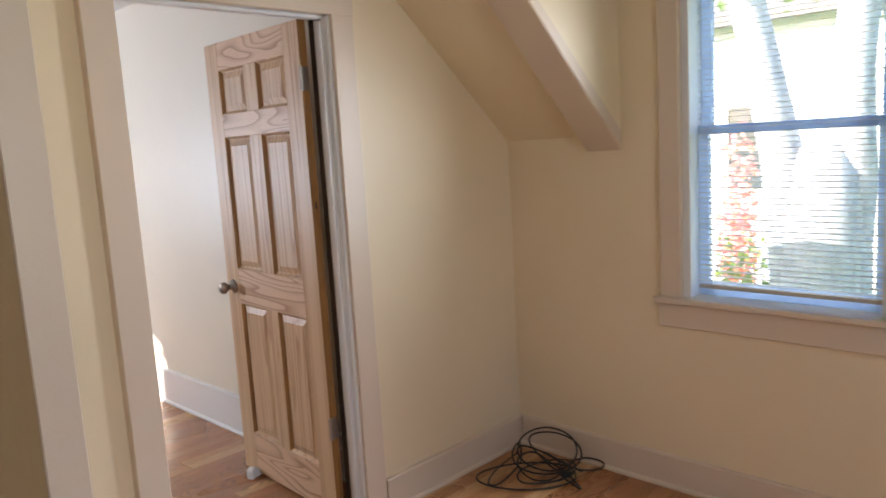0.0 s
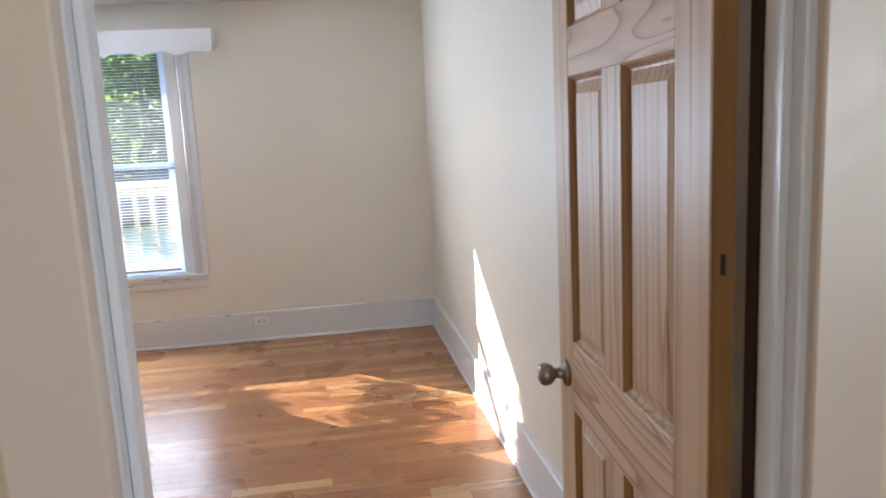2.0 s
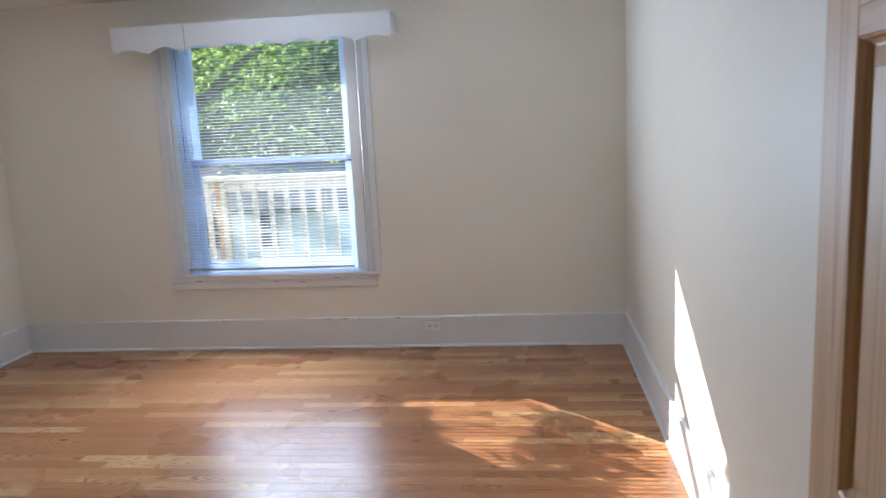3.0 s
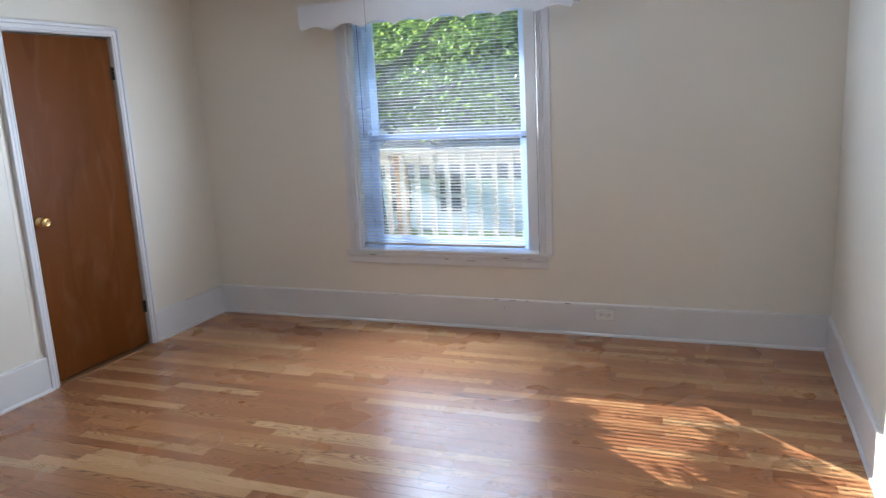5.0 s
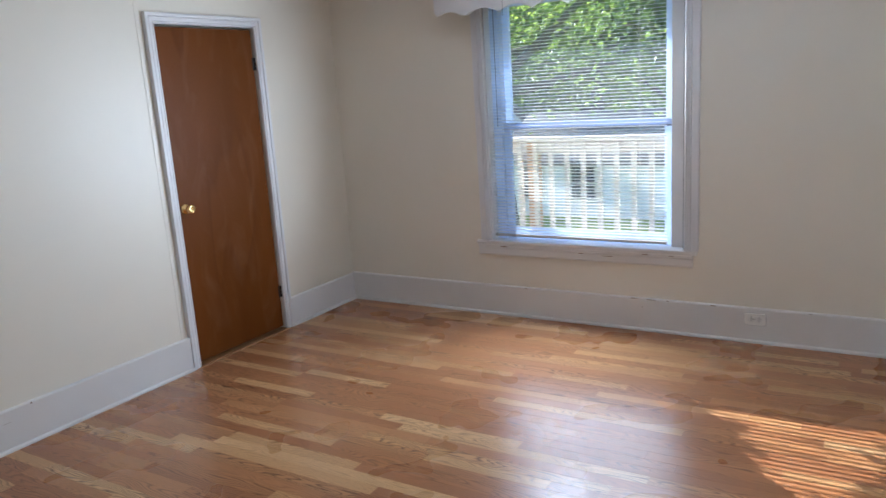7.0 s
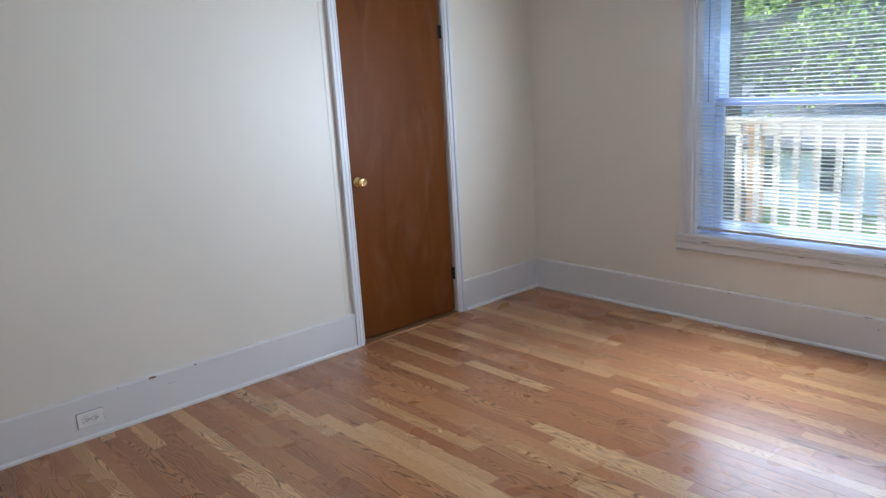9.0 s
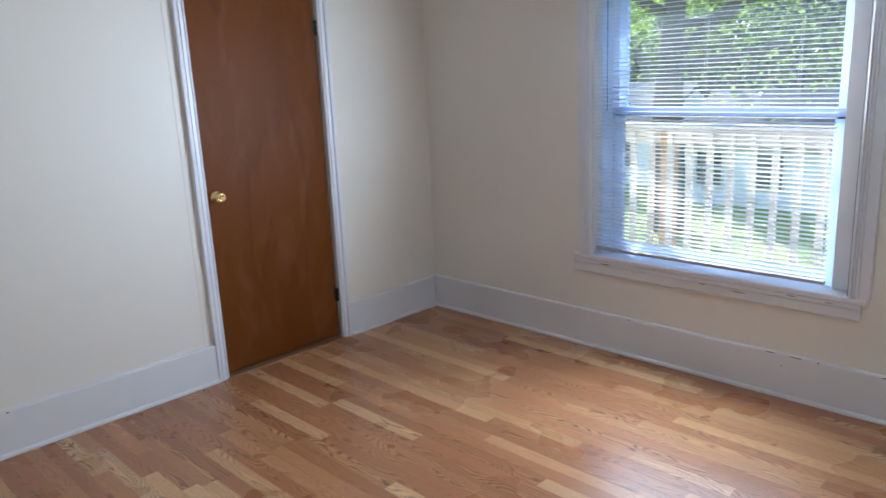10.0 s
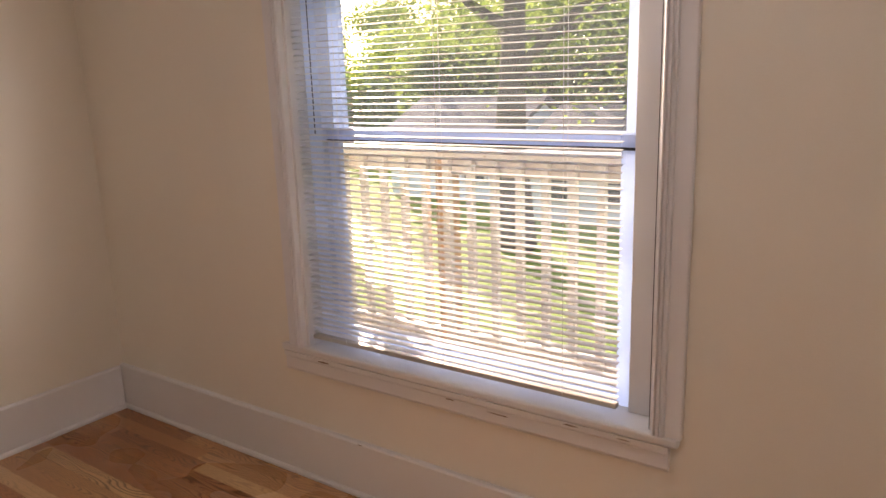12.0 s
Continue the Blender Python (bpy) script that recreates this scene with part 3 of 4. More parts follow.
# bedroom window
w1 = thing("window_1", "white double-hung bedroom window in a moulded casing", "window", kind="structure")
cpw = bead_profile(0.08, 0.026)
ny = (0, -1, 0)
part("casing_side", frame_strip(cpw, (NX0, YN, 0.53), (NX0, YN, NZ1), (-1, 0, 0), ny, 0, 1), TRIM, w1)
part("casing_side", frame_strip(cpw, (NX1, YN, 0.53), (NX1, YN, NZ1), (1, 0, 0), ny, 0, 1), TRIM, w1)
part("casing_head", frame_strip(cpw, (NX0, YN, NZ1), (NX1, YN, NZ1), (0, 0, 1), ny, 1, 1), TRIM, w1)
part("window_sill", boxed(-1.066, YN - 0.022, 0.503, 0.428, YN + 0.13, 0.531, bevel=0.008, seg=3), WORN, w1, "white painted stool with chipped paint")
apr = extrude([(0, 0), (0.012, 0.0), (0.016, 0.010), (0.014, 0.05), (0.022, 0.058), (0.022, 0.0745), (0, 0.0745)], 1.455, "yz")
apr.transform(Matrix(((1, 0, 0, -1.052), (0, -1, 0, YN), (0, 0, 1, 0.428), (0, 0, 0, 1))))
part("apron", apr, WORN, w1)
part("jamb", boxed(NX0 - 0.001, YN + 0.001, 0.53, NX0 + 0.012, YN + 0.168, NZ1), TRIM, w1)
part("jamb", boxed(NX1 - 0.012, YN + 0.001, 0.53, NX1 + 0.001, YN + 0.168, NZ1), TRIM, w1)
part("jamb_head", boxed(NX0, YN + 0.001, NZ1 - 0.012, NX1, YN + 0.168, NZ1 + 0.001), TRIM, w1)
GX0, GX1 = NX0 + 0.012, NX1 - 0.012
part("liner", boxed(GX0, YN + 0.075, 0.532, GX0 + 0.064, YN + 0.166, NZ1 - 0.012, bevel=0.002), VINYL, w1)
part("sash_track", boxed(GX0 + 0.030, YN + 0.0735, 1.30, GX0 + 0.0335, YN + 0.0755, NZ1 - 0.014), SLOT, w1, "dark sash track groove")
part("liner", boxed(GX1 - 0.088, YN + 0.075, 0.532, GX1, YN + 0.166, NZ1 - 0.012, bevel=0.002), TRIM, w1)
part("stop_gap", boxed(NX1 - 0.0135, YN + 0.0005, 0.532, NX1 - 0.0115, YN + 0.004, NZ1 - 0.014), SLOT, w1, "dark joint beside the casing")
sash(w1, GX0 + 0.066, GX1 - 0.088, 1.278, NZ1 - 0.012, YN + 0.132, 0.03, 0.048, 0.045, 0.04, VINYL)
sash(w1, GX0 + 0.066, GX1 - 0.088, 0.533, 1.32, YN + 0.098, 0.03, 0.048, 0.072, 0.04, VINYL)
# black strip in place of the shadow below the meeting rail
part("meeting_shadow_strip", boxed(GX0 + 0.068, YN + 0.092, 1.276, GX1 - 0.09, YN + 0.0978, 1.284), SLOT, w1, "dark strip marking the shadow line under the meeting rail")
part("outer_sill", boxed(NX0 - 0.05, YN + 0.13, 0.47, NX1 + 0.05, YN + 0.23, 0.527, bevel=0.003), TRIM, w1)
blind(pose(NX0 + 0.013, YN + 0.035, 0), 1.175, 0.556, NZ1 - 0.02, group="window blinds", tilt=9)

# scalloped valance over the bedroom window
def valance(x0, x1, z0, z1, yf, yw):
    v = thing("valance", "white painted wooden window valance with scalloped lower edge", "valance", pose(x0, yf, z0))
    w, h = x1 - x0, z1 - z0
    pts = [(0, h), (0, 0.035)]
    def arc(xa, xb, rise, up, k=9):
        for i in range(1, k + 1):
            f = i / k
            yield xa + (xb - xa) * f, up + rise * math.sin(math.pi * f)
    def ease(xa, xb, za, zb, k=8):
        for i in range(1, k + 1):
            f = i / k
            yield xa + (xb - xa) * f, za + (zb - za) * (0.5 - 0.5 * math.cos(math.pi * f))
    e = 0.235
    pts += [(0.02, 0.012), (0.035, 0.018)]
    pts += list(ease(0.035, 0.10, 0.018, 0.032))
    pts += list(ease(0.10, e, 0.032, 0.0))
    n = 6
    st = (w - 2 * e) / n
    for i in range(n):
        pts += list(arc(e + i * st, e + (i + 1) * st, 0.034, 0.0))
    pts += list(ease(w - e, w - 0.10, 0.0, 0.032))
    pts += list(ease(w - 0.10, w - 0.035, 0.032, 0.018))
    pts += [(w - 0.02, 0.012), (w, 0.035), (w, h)]
    fb = extrude(pts, 0.018, "xz")
    part("front_board", fb, TRIM, v)
    sd = [(0.018, h), (0.018, 0.035), (yw - yf - 0.002, 0.05), (yw - yf - 0.002, h)]
    for x in (0.0, w - 0.018):
        s = extrude(sd, 0.018, "yz")
        s.transform(Matrix.Translation((x, 0, 0)))
        part("end_board", s, TRIM, v)
    part("top_board", boxed(0.018, 0.018, h - 0.02, w - 0.018, yw - yf - 0.002, h - 0.002), TRIM, v)
    cb = boxed(0.487, -0.0022, -0.03, 0.4885, -0.0006, h - 0.003)
    part("pull_cord", cb, SLOT, v, "thin dark pull cord")


valance(-1.18, 0.627, 2.02, 2.186, 6.60, YN)

# hall window
w2 = thing("window_2", "white double-hung hall window in a flat casing", "window", pose(HX, EY1, 0, 0, 0, -90), kind="structure")
EW = EY1 - EY0
fp = plain_profile(0.088, 0.022)
part("casing_side", frame_strip(fp, (0, 0, 0.825), (0, 0, EZ1), (-1, 0, 0), ny), HALLTRIM, w2)
part("casing_side", frame_strip(fp, (EW, 0, 0.825), (EW, 0, EZ1), (1, 0, 0), ny), HALLTRIM, w2)
part("casing_head", frame_strip(fp, (-0.088, 0, EZ1), (EW + 0.088, 0, EZ1), (0, 0, 1), ny), HALLTRIM, w2)
part("window_sill", boxed(-0.115, -0.045, 0.80, EW + 0.115, 0.11, 0.825, bevel=0.007, seg=3), HALLTRIM, w2)
part("apron", boxed(-0.10, -0.02, 0.70, EW + 0.10, -0.0, 0.7995, bevel=0.003), HALLTRIM, w2)
part("jamb", boxed(-0.001, 0.001, 0.825, 0.03, 0.148, EZ1), TRIM, w2)
part("jamb", boxed(EW - 0.03, 0.001, 0.825, EW + 0.001, 0.148, EZ1), TRIM, w2)
part("jamb_head", boxed(0.03, 0.001, EZ1 - 0.02, EW - 0.03, 0.148, EZ1 + 0.001), TRIM, w2)
sash(w2, 0.03, EW - 0.03, 1.47, EZ1 - 0.02, 0.112, 0.03, 0.042, 0.035, 0.04, VINYL)
sash(w2, 0.03, EW - 0.03, 0.826, 1.505, 0.08, 0.03, 0.042, 0.05, 0.035, VINYL)
blind(pose(HX + 0.035, EY1 - 0.055, 0, 0, 0, -90), EW - 0.075, 0.865, EZ1 - 0.03, group="window blinds", tilt=4, cords=2)


# ---- outlets, cable ----
def outlet(m):
    o = thing("wall_outlet", "white duplex outlet set sideways in the baseboard", "outlet", m, "baseboard outlets")
    # black rim just wider than the plate, painted for its edge shadow
    part("wall_box", boxed(-0.0590, -0.0016, -0.0370, 0.0590, 0, 0.0370), SLOT, o, "dark rim drawn as shadow round the cover plate")
    part("cover_plate", boxed(-0.058, -0.006, -0.036, 0.058, 0, 0.036, bevel=0.003, seg=2), PLASTIC, o)
    for sx in (-0.02, 0.02):
        so = part("socket", lathe([(0.0165, 0), (0.0165, 0.0015), (0.015, 0.002)], 20, Matrix.Translation((sx, -0.006, 0)) @ pose(0, 0, 0, 90)), PLASTIC, o)
        part("socket_gap", lathe([(0.0172, 0), (0.0172, 0.0008)], 20, Matrix.Translation((sx, -0.006, 0)) @ pose(0, 0, 0, 90)), SLOT, o)
        sb = bmesh.new()
        for dz in (-0.006, 0.006):
            box(sb, sx - 0.0055, -0.0088, dz - 0.0017, sx + 0.0055, -0.0078, dz + 0.0017)
        box(sb, sx + 0.0075, -0.0088, -0.003, sx + 0.0125, -0.0078, 0.003)
        part("slots", sb, SLOT, so)
    part("screw", lathe([(0.003, 0), (0.0025, 0.001)], 10, Matrix.Translation((0, -0.006, 0)) @ pose(0, 0, 0, 90)), NICKEL, o)
    return o


outlet(pose(0.763, YN - 0.0225, 0.147))
outlet(pose(XW + 0.0225, 3.66, 0.098, 0, 0, 90))


CHIP, *_ = material("bare_wood_chip", (0.22, 0.15, 0.09), 0.8)


def paint_chip(parent, x, y, z, w, h, along):
    """A shallow flake of missing paint on a baseboard's face."""
    rnd = random.Random(int(1000 * (x + y)))
    pts = [(0.5 * w * math.cos(6.2832 * i / 9) * rnd.uniform(0.6, 1.1), 0.5 * h * math.sin(6.2832 * i / 9) * rnd.uniform(0.6, 1.1)) for i in range(9)]
    bm = extrude(pts, 0.0006, "xz")
    part("paint_chip", bm, CHIP, bpy.data.objects[parent], at=pose(x, y, z, 0, 0, along))


for y, z, w, h in ((3.965, 0.199, 0.05, 0.014), (4.182, 0.2, 0.016, 0.008), (3.80, 0.2, 0.008, 0.005), (4.05, 0.145, 0.05, 0.002)):
    paint_chip("baseboard_west", XW + 0.0223, y, z, w, h, 90)
for x, z, w, h in ((0.044, 0.208, 0.05, 0.006), (0.16, 0.207, 0.06, 0.005), (0.256, 0.207, 0.02, 0.006), (0.525, 0.206, 0.05, 0.006), (0.099, 0.155, 0.008, 0.008), (1.05, 0.207, 0.03, 0.004), (-0.7, 0.207, 0.03, 0.004)):
    paint_chip("baseboard_north", x, YN - 0.0229, z, w, h, 0)
for x, z, w, h in ((-0.85, 0.492, 0.07, 0.006), (-0.3, 0.478, 0.05, 0.005), (-0.12, 0.47, 0.09, 0.004), (0.12, 0.496, 0.05, 0.006), (0.28, 0.494, 0.04, 0.005)):
    paint_chip("apron", x, YN - 0.0228, z, w, h, 0)


def cable_heap():
    rnd = random.Random(11)
    cu = bpy.data.curves.new("power_cable", "CURVE")
    cu.dimensions = "3D"
    cu.bevel_depth = 0.0042
    cu.bevel_resolution = 2
    # centre, half axes, turn, lift of one side, twist of the start
    loops = [(2.54, 1.92, 0.24, 0.12, -0.80, 0.02, 0.0), (2.70, 1.93, 0.15, 0.09, -0.78, 0.15, 2.6), (2.53, 2.04, 0.18, 0.035, 0.28, 0.02, 0.2), (2.68, 1.92, 0.17, 0.10, -0.70, 0.13, 2.2),
             (2.63, 1.78, 0.14, 0.03, 1.08, 0.02, 0.4), (2.62, 1.92, 0.10, 0.12, -0.5, 0.05, 1.2), (2.775, 1.77, 0.085, 0.04, -0.9, 0.03, 3.0), (2.60, 1.86, 0.16, 0.07, -0.4, 0.04, 0.5)]
    pts = []
    for cx, cy, a, c, rot, lift, twist in loops:
        for i in range(10):
            f = 2 * math.pi * i / 9 + twist
            u, v = a * math.cos(f), c * math.sin(f)
            x = cx + u * math.cos(rot) - v * math.sin(rot) + rnd.uniform(-0.008, 0.008)
            y = cy + u * math.sin(rot) + v * math.cos(rot) + rnd.uniform(-0.008, 0.008)
            z = 0.006 + lift * (0.5 + 0.5 * math.sin(f)) + rnd.uniform(0, 0.006)
            pts.append((min(x, HX - 0.035), min(y, HY - 0.035), z))
    sp = cu.splines.new("NURBS")
    sp.points.add(len(pts) - 1)
    for p, q in zip(sp.points, pts):
        p.co = (*q, 1)
    sp.order_u = 4
    sp.use_endpoint_u = True
    cu.materials.append(RUBBER)
    tmp = bpy.data.objects.new("tmp", cu)
    scene.collection.objects.link(tmp)
    me = bpy.data.meshes.new_from_object(tmp.evaluated_get(bpy.context.evaluated_depsgraph_get()))
    bpy.data.objects.remove(tmp)
    heap = thing("power_cable", "tangled black power cable heaped on the floor", "cable")
    ob = part("cord", me, RUBBER, heap)
    for p in me.polygons:
        p.use_smooth = True
    plug = boxed(-0.02, -0.012, 0.0, 0.02, 0.012, 0.022, bevel=0.005, seg=2)
    box(plug, 0.02, -0.006, 0.008, 0.036, -0.0045, 0.014)
    box(plug, 0.02, 0.0045, 0.008, 0.036, 0.006, 0.014)
    part("plug", plug, RUBBER, heap, "black plug with metal prongs", at=pose(2.66, 1.80, 0.004, 0, 0, -30))


cable_heap()


# ---- outside ----
def leaf_material(name, a, c):
    m, n, l, b = material(name, a, 0.5)
    geo = n.new("ShaderNodeNewGeometry")
    col = ramp(n, l, geo.outputs["Random Per Island"], [(0.0, a), (1.0, c)])
    l.new(col, b.inputs["Base Color"])
    t = n.new("ShaderNodeBsdfTranslucent")
    l.new(mix(n, l, col, (1.6, 1.5, 0.8), 1.0, "MULTIPLY"), t.inputs["Color"])
    x = n.new("ShaderNodeMixShader")
    x.inputs[0].default_value = 0.5
    l.new(b.outputs[0], x.inputs[1])
    l.new(t.outputs[0], x.inputs[2])
    l.new(x.outputs[0], n["Material Output"].inputs[0])
    return m


LEAF = leaf_material("leaves", (0.09, 0.155, 0.05), (0.22, 0.30, 0.11))
FLOWER = leaf_material("pink_flowers", (0.62, 0.25, 0.33), (0.7, 0.42, 0.48))
BARK = wood("bark", (0.05, 0.04, 0.035), (0.13, 0.105, 0.085), "z", 0.9, 12, 0.2, 5, 0.6)
PALEBARK = wood("pale_bark", (0.22, 0.22, 0.23), (0.42, 0.43, 0.46), "z", 0.9, 12, 0.2, 5, 0.4)
GRASS, n_, l_, b_ = material("lawn", (0.1, 0.2, 0.04), 0.9)
v_ = coords(n_, l_, world_space=True)
l_.new(ramp(n_, l_, noise_tex(n_, l_, v_, 3.0, 6, 0.7), [(0.3, (0.15, 0.24, 0.03)), (0.7, (0.27, 0.37, 0.05))]), b_.inputs["Base Color"])
bump(n_, l_, b_, noise_tex(n_, l_, v_, 60, 4), 0.6, 0.03)
DECKW = wood("weathered_deck", (0.17, 0.10, 0.065), (0.34, 0.215, 0.15), "x", 0.8, 14, 0.04, 5)
RAILP = paint("weathered_white_rail_paint", (0.70, 0.66, 0.60), 0.6, stain=0.2, chips=0.66)
SIDING = paint("pale_house_siding", (0.78, 0.80, 0.82), 0.7, stain=0.1)
SHING = paint("grey_roof_shingle", (0.20, 0.18, 0.17), 0.9, grain=60, stain=0.3, bumpy=0.4)
DARKGL, *_ = material("dark_window_glass", (0.05, 0.06, 0.07), 0.1)
# orange tone puts the sunlight on one railing post into its colour
SUNPOSTW = wood("sun_orange_post", (0.30, 0.17, 0.08), (0.48, 0.30, 0.16), "z", 0.8)
GZ = -2.65

gm = bmesh.new()
bmesh.ops.create_grid(gm, x_segments=2, y_segments=2, size=400, matrix=Matrix.Translation((0, 0, GZ)))
struct("ground", gm, GRASS, "mown green lawn round the house", "ground")

# porch deck and railing outside the bedroom window, and an added sun-blocking beam
RY = 8.1
deck = thing("porch_deck", "weathered brown wooden porch deck", "deck")
y = YN + 0.235
bmd = mesh_of("deck_board", boxed(-2.6, 0, -0.03, 2.6, 0.135, 0, bevel=0.003), DECKW)
while y < RY + 0.2:
    part("deck_board", bmd, DECKW, deck, at=pose(0, y, -0.02))
    y += 0.142
for x in (-2.4, 0.0, 2.4):
    part("deck_post", boxed(x - 0.06, RY - 0.06, GZ, x + 0.06, RY + 0.06, -0.052), DECKW, deck)
rl = thing("porch_railing", "weathered white wooden railing with square balusters", "railing")
part("top_rail", boxed(-2.6, RY - 0.065, 1.09, 2.6, RY + 0.065, 1.13, bevel=0.006), RAILP, rl)
part("upper_rail", boxed(-2.6, RY - 0.02, 1.0, 2.6, RY + 0.02, 1.09, bevel=0.004), RAILP, rl)
part("bottom_rail", boxed(-2.6, RY - 0.02, 0.085, 2.6, RY + 0.02, 0.165, bevel=0.004), RAILP, rl)
bal = mesh_of("baluster", boxed(-0.019, -0.057, 0.10, 0.019, -0.021, 1.085, bevel=0.003), RAILP)
x = -1.018 - 0.139 * 11
while x < 2.55:
    part("baluster", bal, RAILP, rl, at=pose(x, RY, 0, 0, 0, 0))
    x += 0.139
for x in (-2.45, -1.185, 2.45):
    part("post", boxed(x - 0.045, RY - 0.045, -0.02, x + 0.045, RY + 0.045, 1.088 if abs(x) < 2 else 2.43, bevel=0.004), SUNPOSTW if abs(x) < 2 else RAILP, rl, "wood post coloured orange as if sunlit" if abs(x) < 2 else "")
# out of view; added to cut off the sun high on the window
beam = thing("porch_beam", "unseen white beam added on the porch posts to block sun", "beam")
part("beam", boxed(-2.8, RY - 0.05, 2.43, 2.8, RY + 0.05, 2.84, bevel=0.004), RAILP, beam)
# own house's outer shell
struct("facade", boxed(XW - 0.6, YN + 0.172, GZ, XE + 1.0, YN + 0.20, -0.16), SIDING, "pale horizontal siding under the porch", "facade")


def house(name, label, x0, x1, y0, y1, eave, ridge, windows, m=None):
    h = thing(name, label, "house", m)
    part("wall", boxed(x0, y0, GZ, x1, y1, eave), SIDING, h)
    k = GZ + 0.3
    sid = mesh_of("siding_board", extrude([(0, 0), (-0.03, 0), (-0.008, 0.2), (0, 0.2)], x1 - x0, "yz"), SIDING)
    while k < eave - 0.2:
        part("siding_board", sid, SIDING, h, at=pose(x0, y0 - 0.001, k))
        k += 0.2
    ym = (y0 + y1) / 2
    r = extrude([(y0 - 0.45, eave - 0.05), (ym, ridge), (y1 + 0.45, eave - 0.05), (y1 + 0.45, eave + 0.08), (ym, ridge + 0.14), (y0 - 0.45, eave + 0.08)], x1 - x0 + 0.6, "yz")
    r.transform(Matrix.Translation((x0 - 0.3, 0, 0)))
    part("roof", r, SHING, h, "grey shingle roof")
    part("gable", extrude([(y0, eave - 0.001), (ym, ridge - 0.02), (y1, eave - 0.001)], x1 - x0 - 0.02, "yz"), SIDING, h, at=pose(x0 + 0.01, 0, 0))
    for wx, wz, ww, wh in windows:
        w = part("window", boxed(wx - ww / 2, y0 - 0.05, wz, wx + ww / 2, y0 - 0.01, wz + wh), DARKGL, h)
        fb = bmesh.new()
        for a in ((wx - ww / 2 - 0.09, wz - 0.09, wx - ww / 2, wz + wh + 0.09), (wx + ww / 2, wz - 0.09, wx + ww / 2 + 0.09, wz + wh + 0.09), (wx - ww / 2, wz + wh, wx + ww / 2, wz + wh + 0.09), (wx - ww / 2, wz - 0.09, wx + ww / 2, wz), (wx - ww / 2, wz + wh / 2 - 0.03, wx + ww / 2, wz + wh / 2 + 0.03)):
            box(fb, a[0], y0 - 0.08, a[1], a[2], y0 - 0.045, a[3])
        part("frame", fb, RAILP, w)
    return h


house("neighbour_house", "low pale-sided house with grey shingle roof across the lawn", -9.4, 5.0, 24.0, 30.0, -0.93, 0.35, [(-6.63, -2.06, 0.74, 0.98), (-8.35, -2.06, 0.74, 0.98), (-2.6, -2.06, 0.9, 0.98)])
house("garden_garage", "small white garage beyond the lawn", -16.0, -11.2, 26.0, 31.0, -0.6, 0.6, [(-12.4, -2.0, 0.8, 0.9)])


def tree(name, label, x, y, h, crown, seed, trunk_r=0.3, leaves=9000, base=None, low=0.4, lean=(0, 0), bark=None, leaf=(0.09, 0.2)):
    rnd = random.Random(seed)
    t = thing(name, label, "tree", pose(x, y, GZ if base is None else base))
    bm = bmesh.new()
    def limb(p0, p1, r0, r1, k=7, bend=0.0):
        prev = None
        d = Vector(p1) - Vector(p0)
        side = d.cross(Vector((0.3, 0.5, 0.8))).normalized()
        s2 = d.cross(side).normalized()
        for i in range(6):
            f = i / 5
            c = Vector(p0) + d * f + side * bend * math.sin(f * 3.1) + s2 * 0.5 * bend * math.sin(f * 5.0)
            r = r0 + (r1 - r0) * f
            ring = [bm.verts.new(c + (side * math.cos(2 * math.pi * j / k) + s2 * math.sin(2 * math.pi * j / k)) * r * rnd.uniform(0.88, 1.12)) for j in range(k)]
            if prev:
                for j in range(k):
                    bm.faces.new((prev[j], prev[(j + 1) % k], ring[(j + 1) % k], ring[j]))
            prev = ring
        bm.faces.new(prev)
    top = Vector((lean[0], lean[1], h * 0.75))
    limb((0, 0, -0.2), top, trunk_r, trunk_r * 0.35, 10, 0.15)
    tips = []
    for i in range(11):
        f = rnd.uniform(low, 0.75)
        a = rnd.uniform(0, 6.28)
        p0 = Vector((lean[0] * f / 0.75, lean[1] * f / 0.75, h * f))
        p1 = p0 + Vector((math.cos(a) * crown * rnd.uniform(0.5, 0.9), math.sin(a) * crown * rnd.uniform(0.5, 0.9), h * rnd.uniform(0.05, 0.28)))
        limb(p0, p1, trunk_r * 0.32, 0.03, 6, 0.25)
        tips += [p0.lerp(p1, q) for q in (0.45, 0.7, 0.9, 1.0)]
    part("trunk", bm, bark or BARK, t, smooth=True)
    tips += [top + Vector((rnd.uniform(-1, 1), rnd.uniform(-1, 1), rnd.uniform(0, h * 0.25))) for _ in range(6)]
    verts, faces = [], []
    for i in range(leaves):
        c = rnd.choice(tips)
        o = Vector((rnd.gauss(0, 1), rnd.gauss(0, 1), rnd.gauss(0, 0.75))) * crown * 0.16
        p = c + o
        s = rnd.uniform(*leaf)
        q = Euler((rnd.uniform(-1, 1), rnd.uniform(-1, 1), rnd.uniform(0, 6.28))).to_matrix()
        k = len(verts)
        verts += [p + q @ Vector(v) * s for v in ((-0.5, 0, 0), (0, -0.35, 0.08), (0.6, 0, -0.05), (0, 0.35, 0.08))]
        faces.append((k, k + 1, k + 2, k + 3))
    me = bpy.data.meshes.new("crown")
    me.from_pydata(verts, [], faces)
    me.materials.append(LEAF)
    cr = part("crown", me, LEAF, t)
    cr["kind"] = "stuff"
    return t


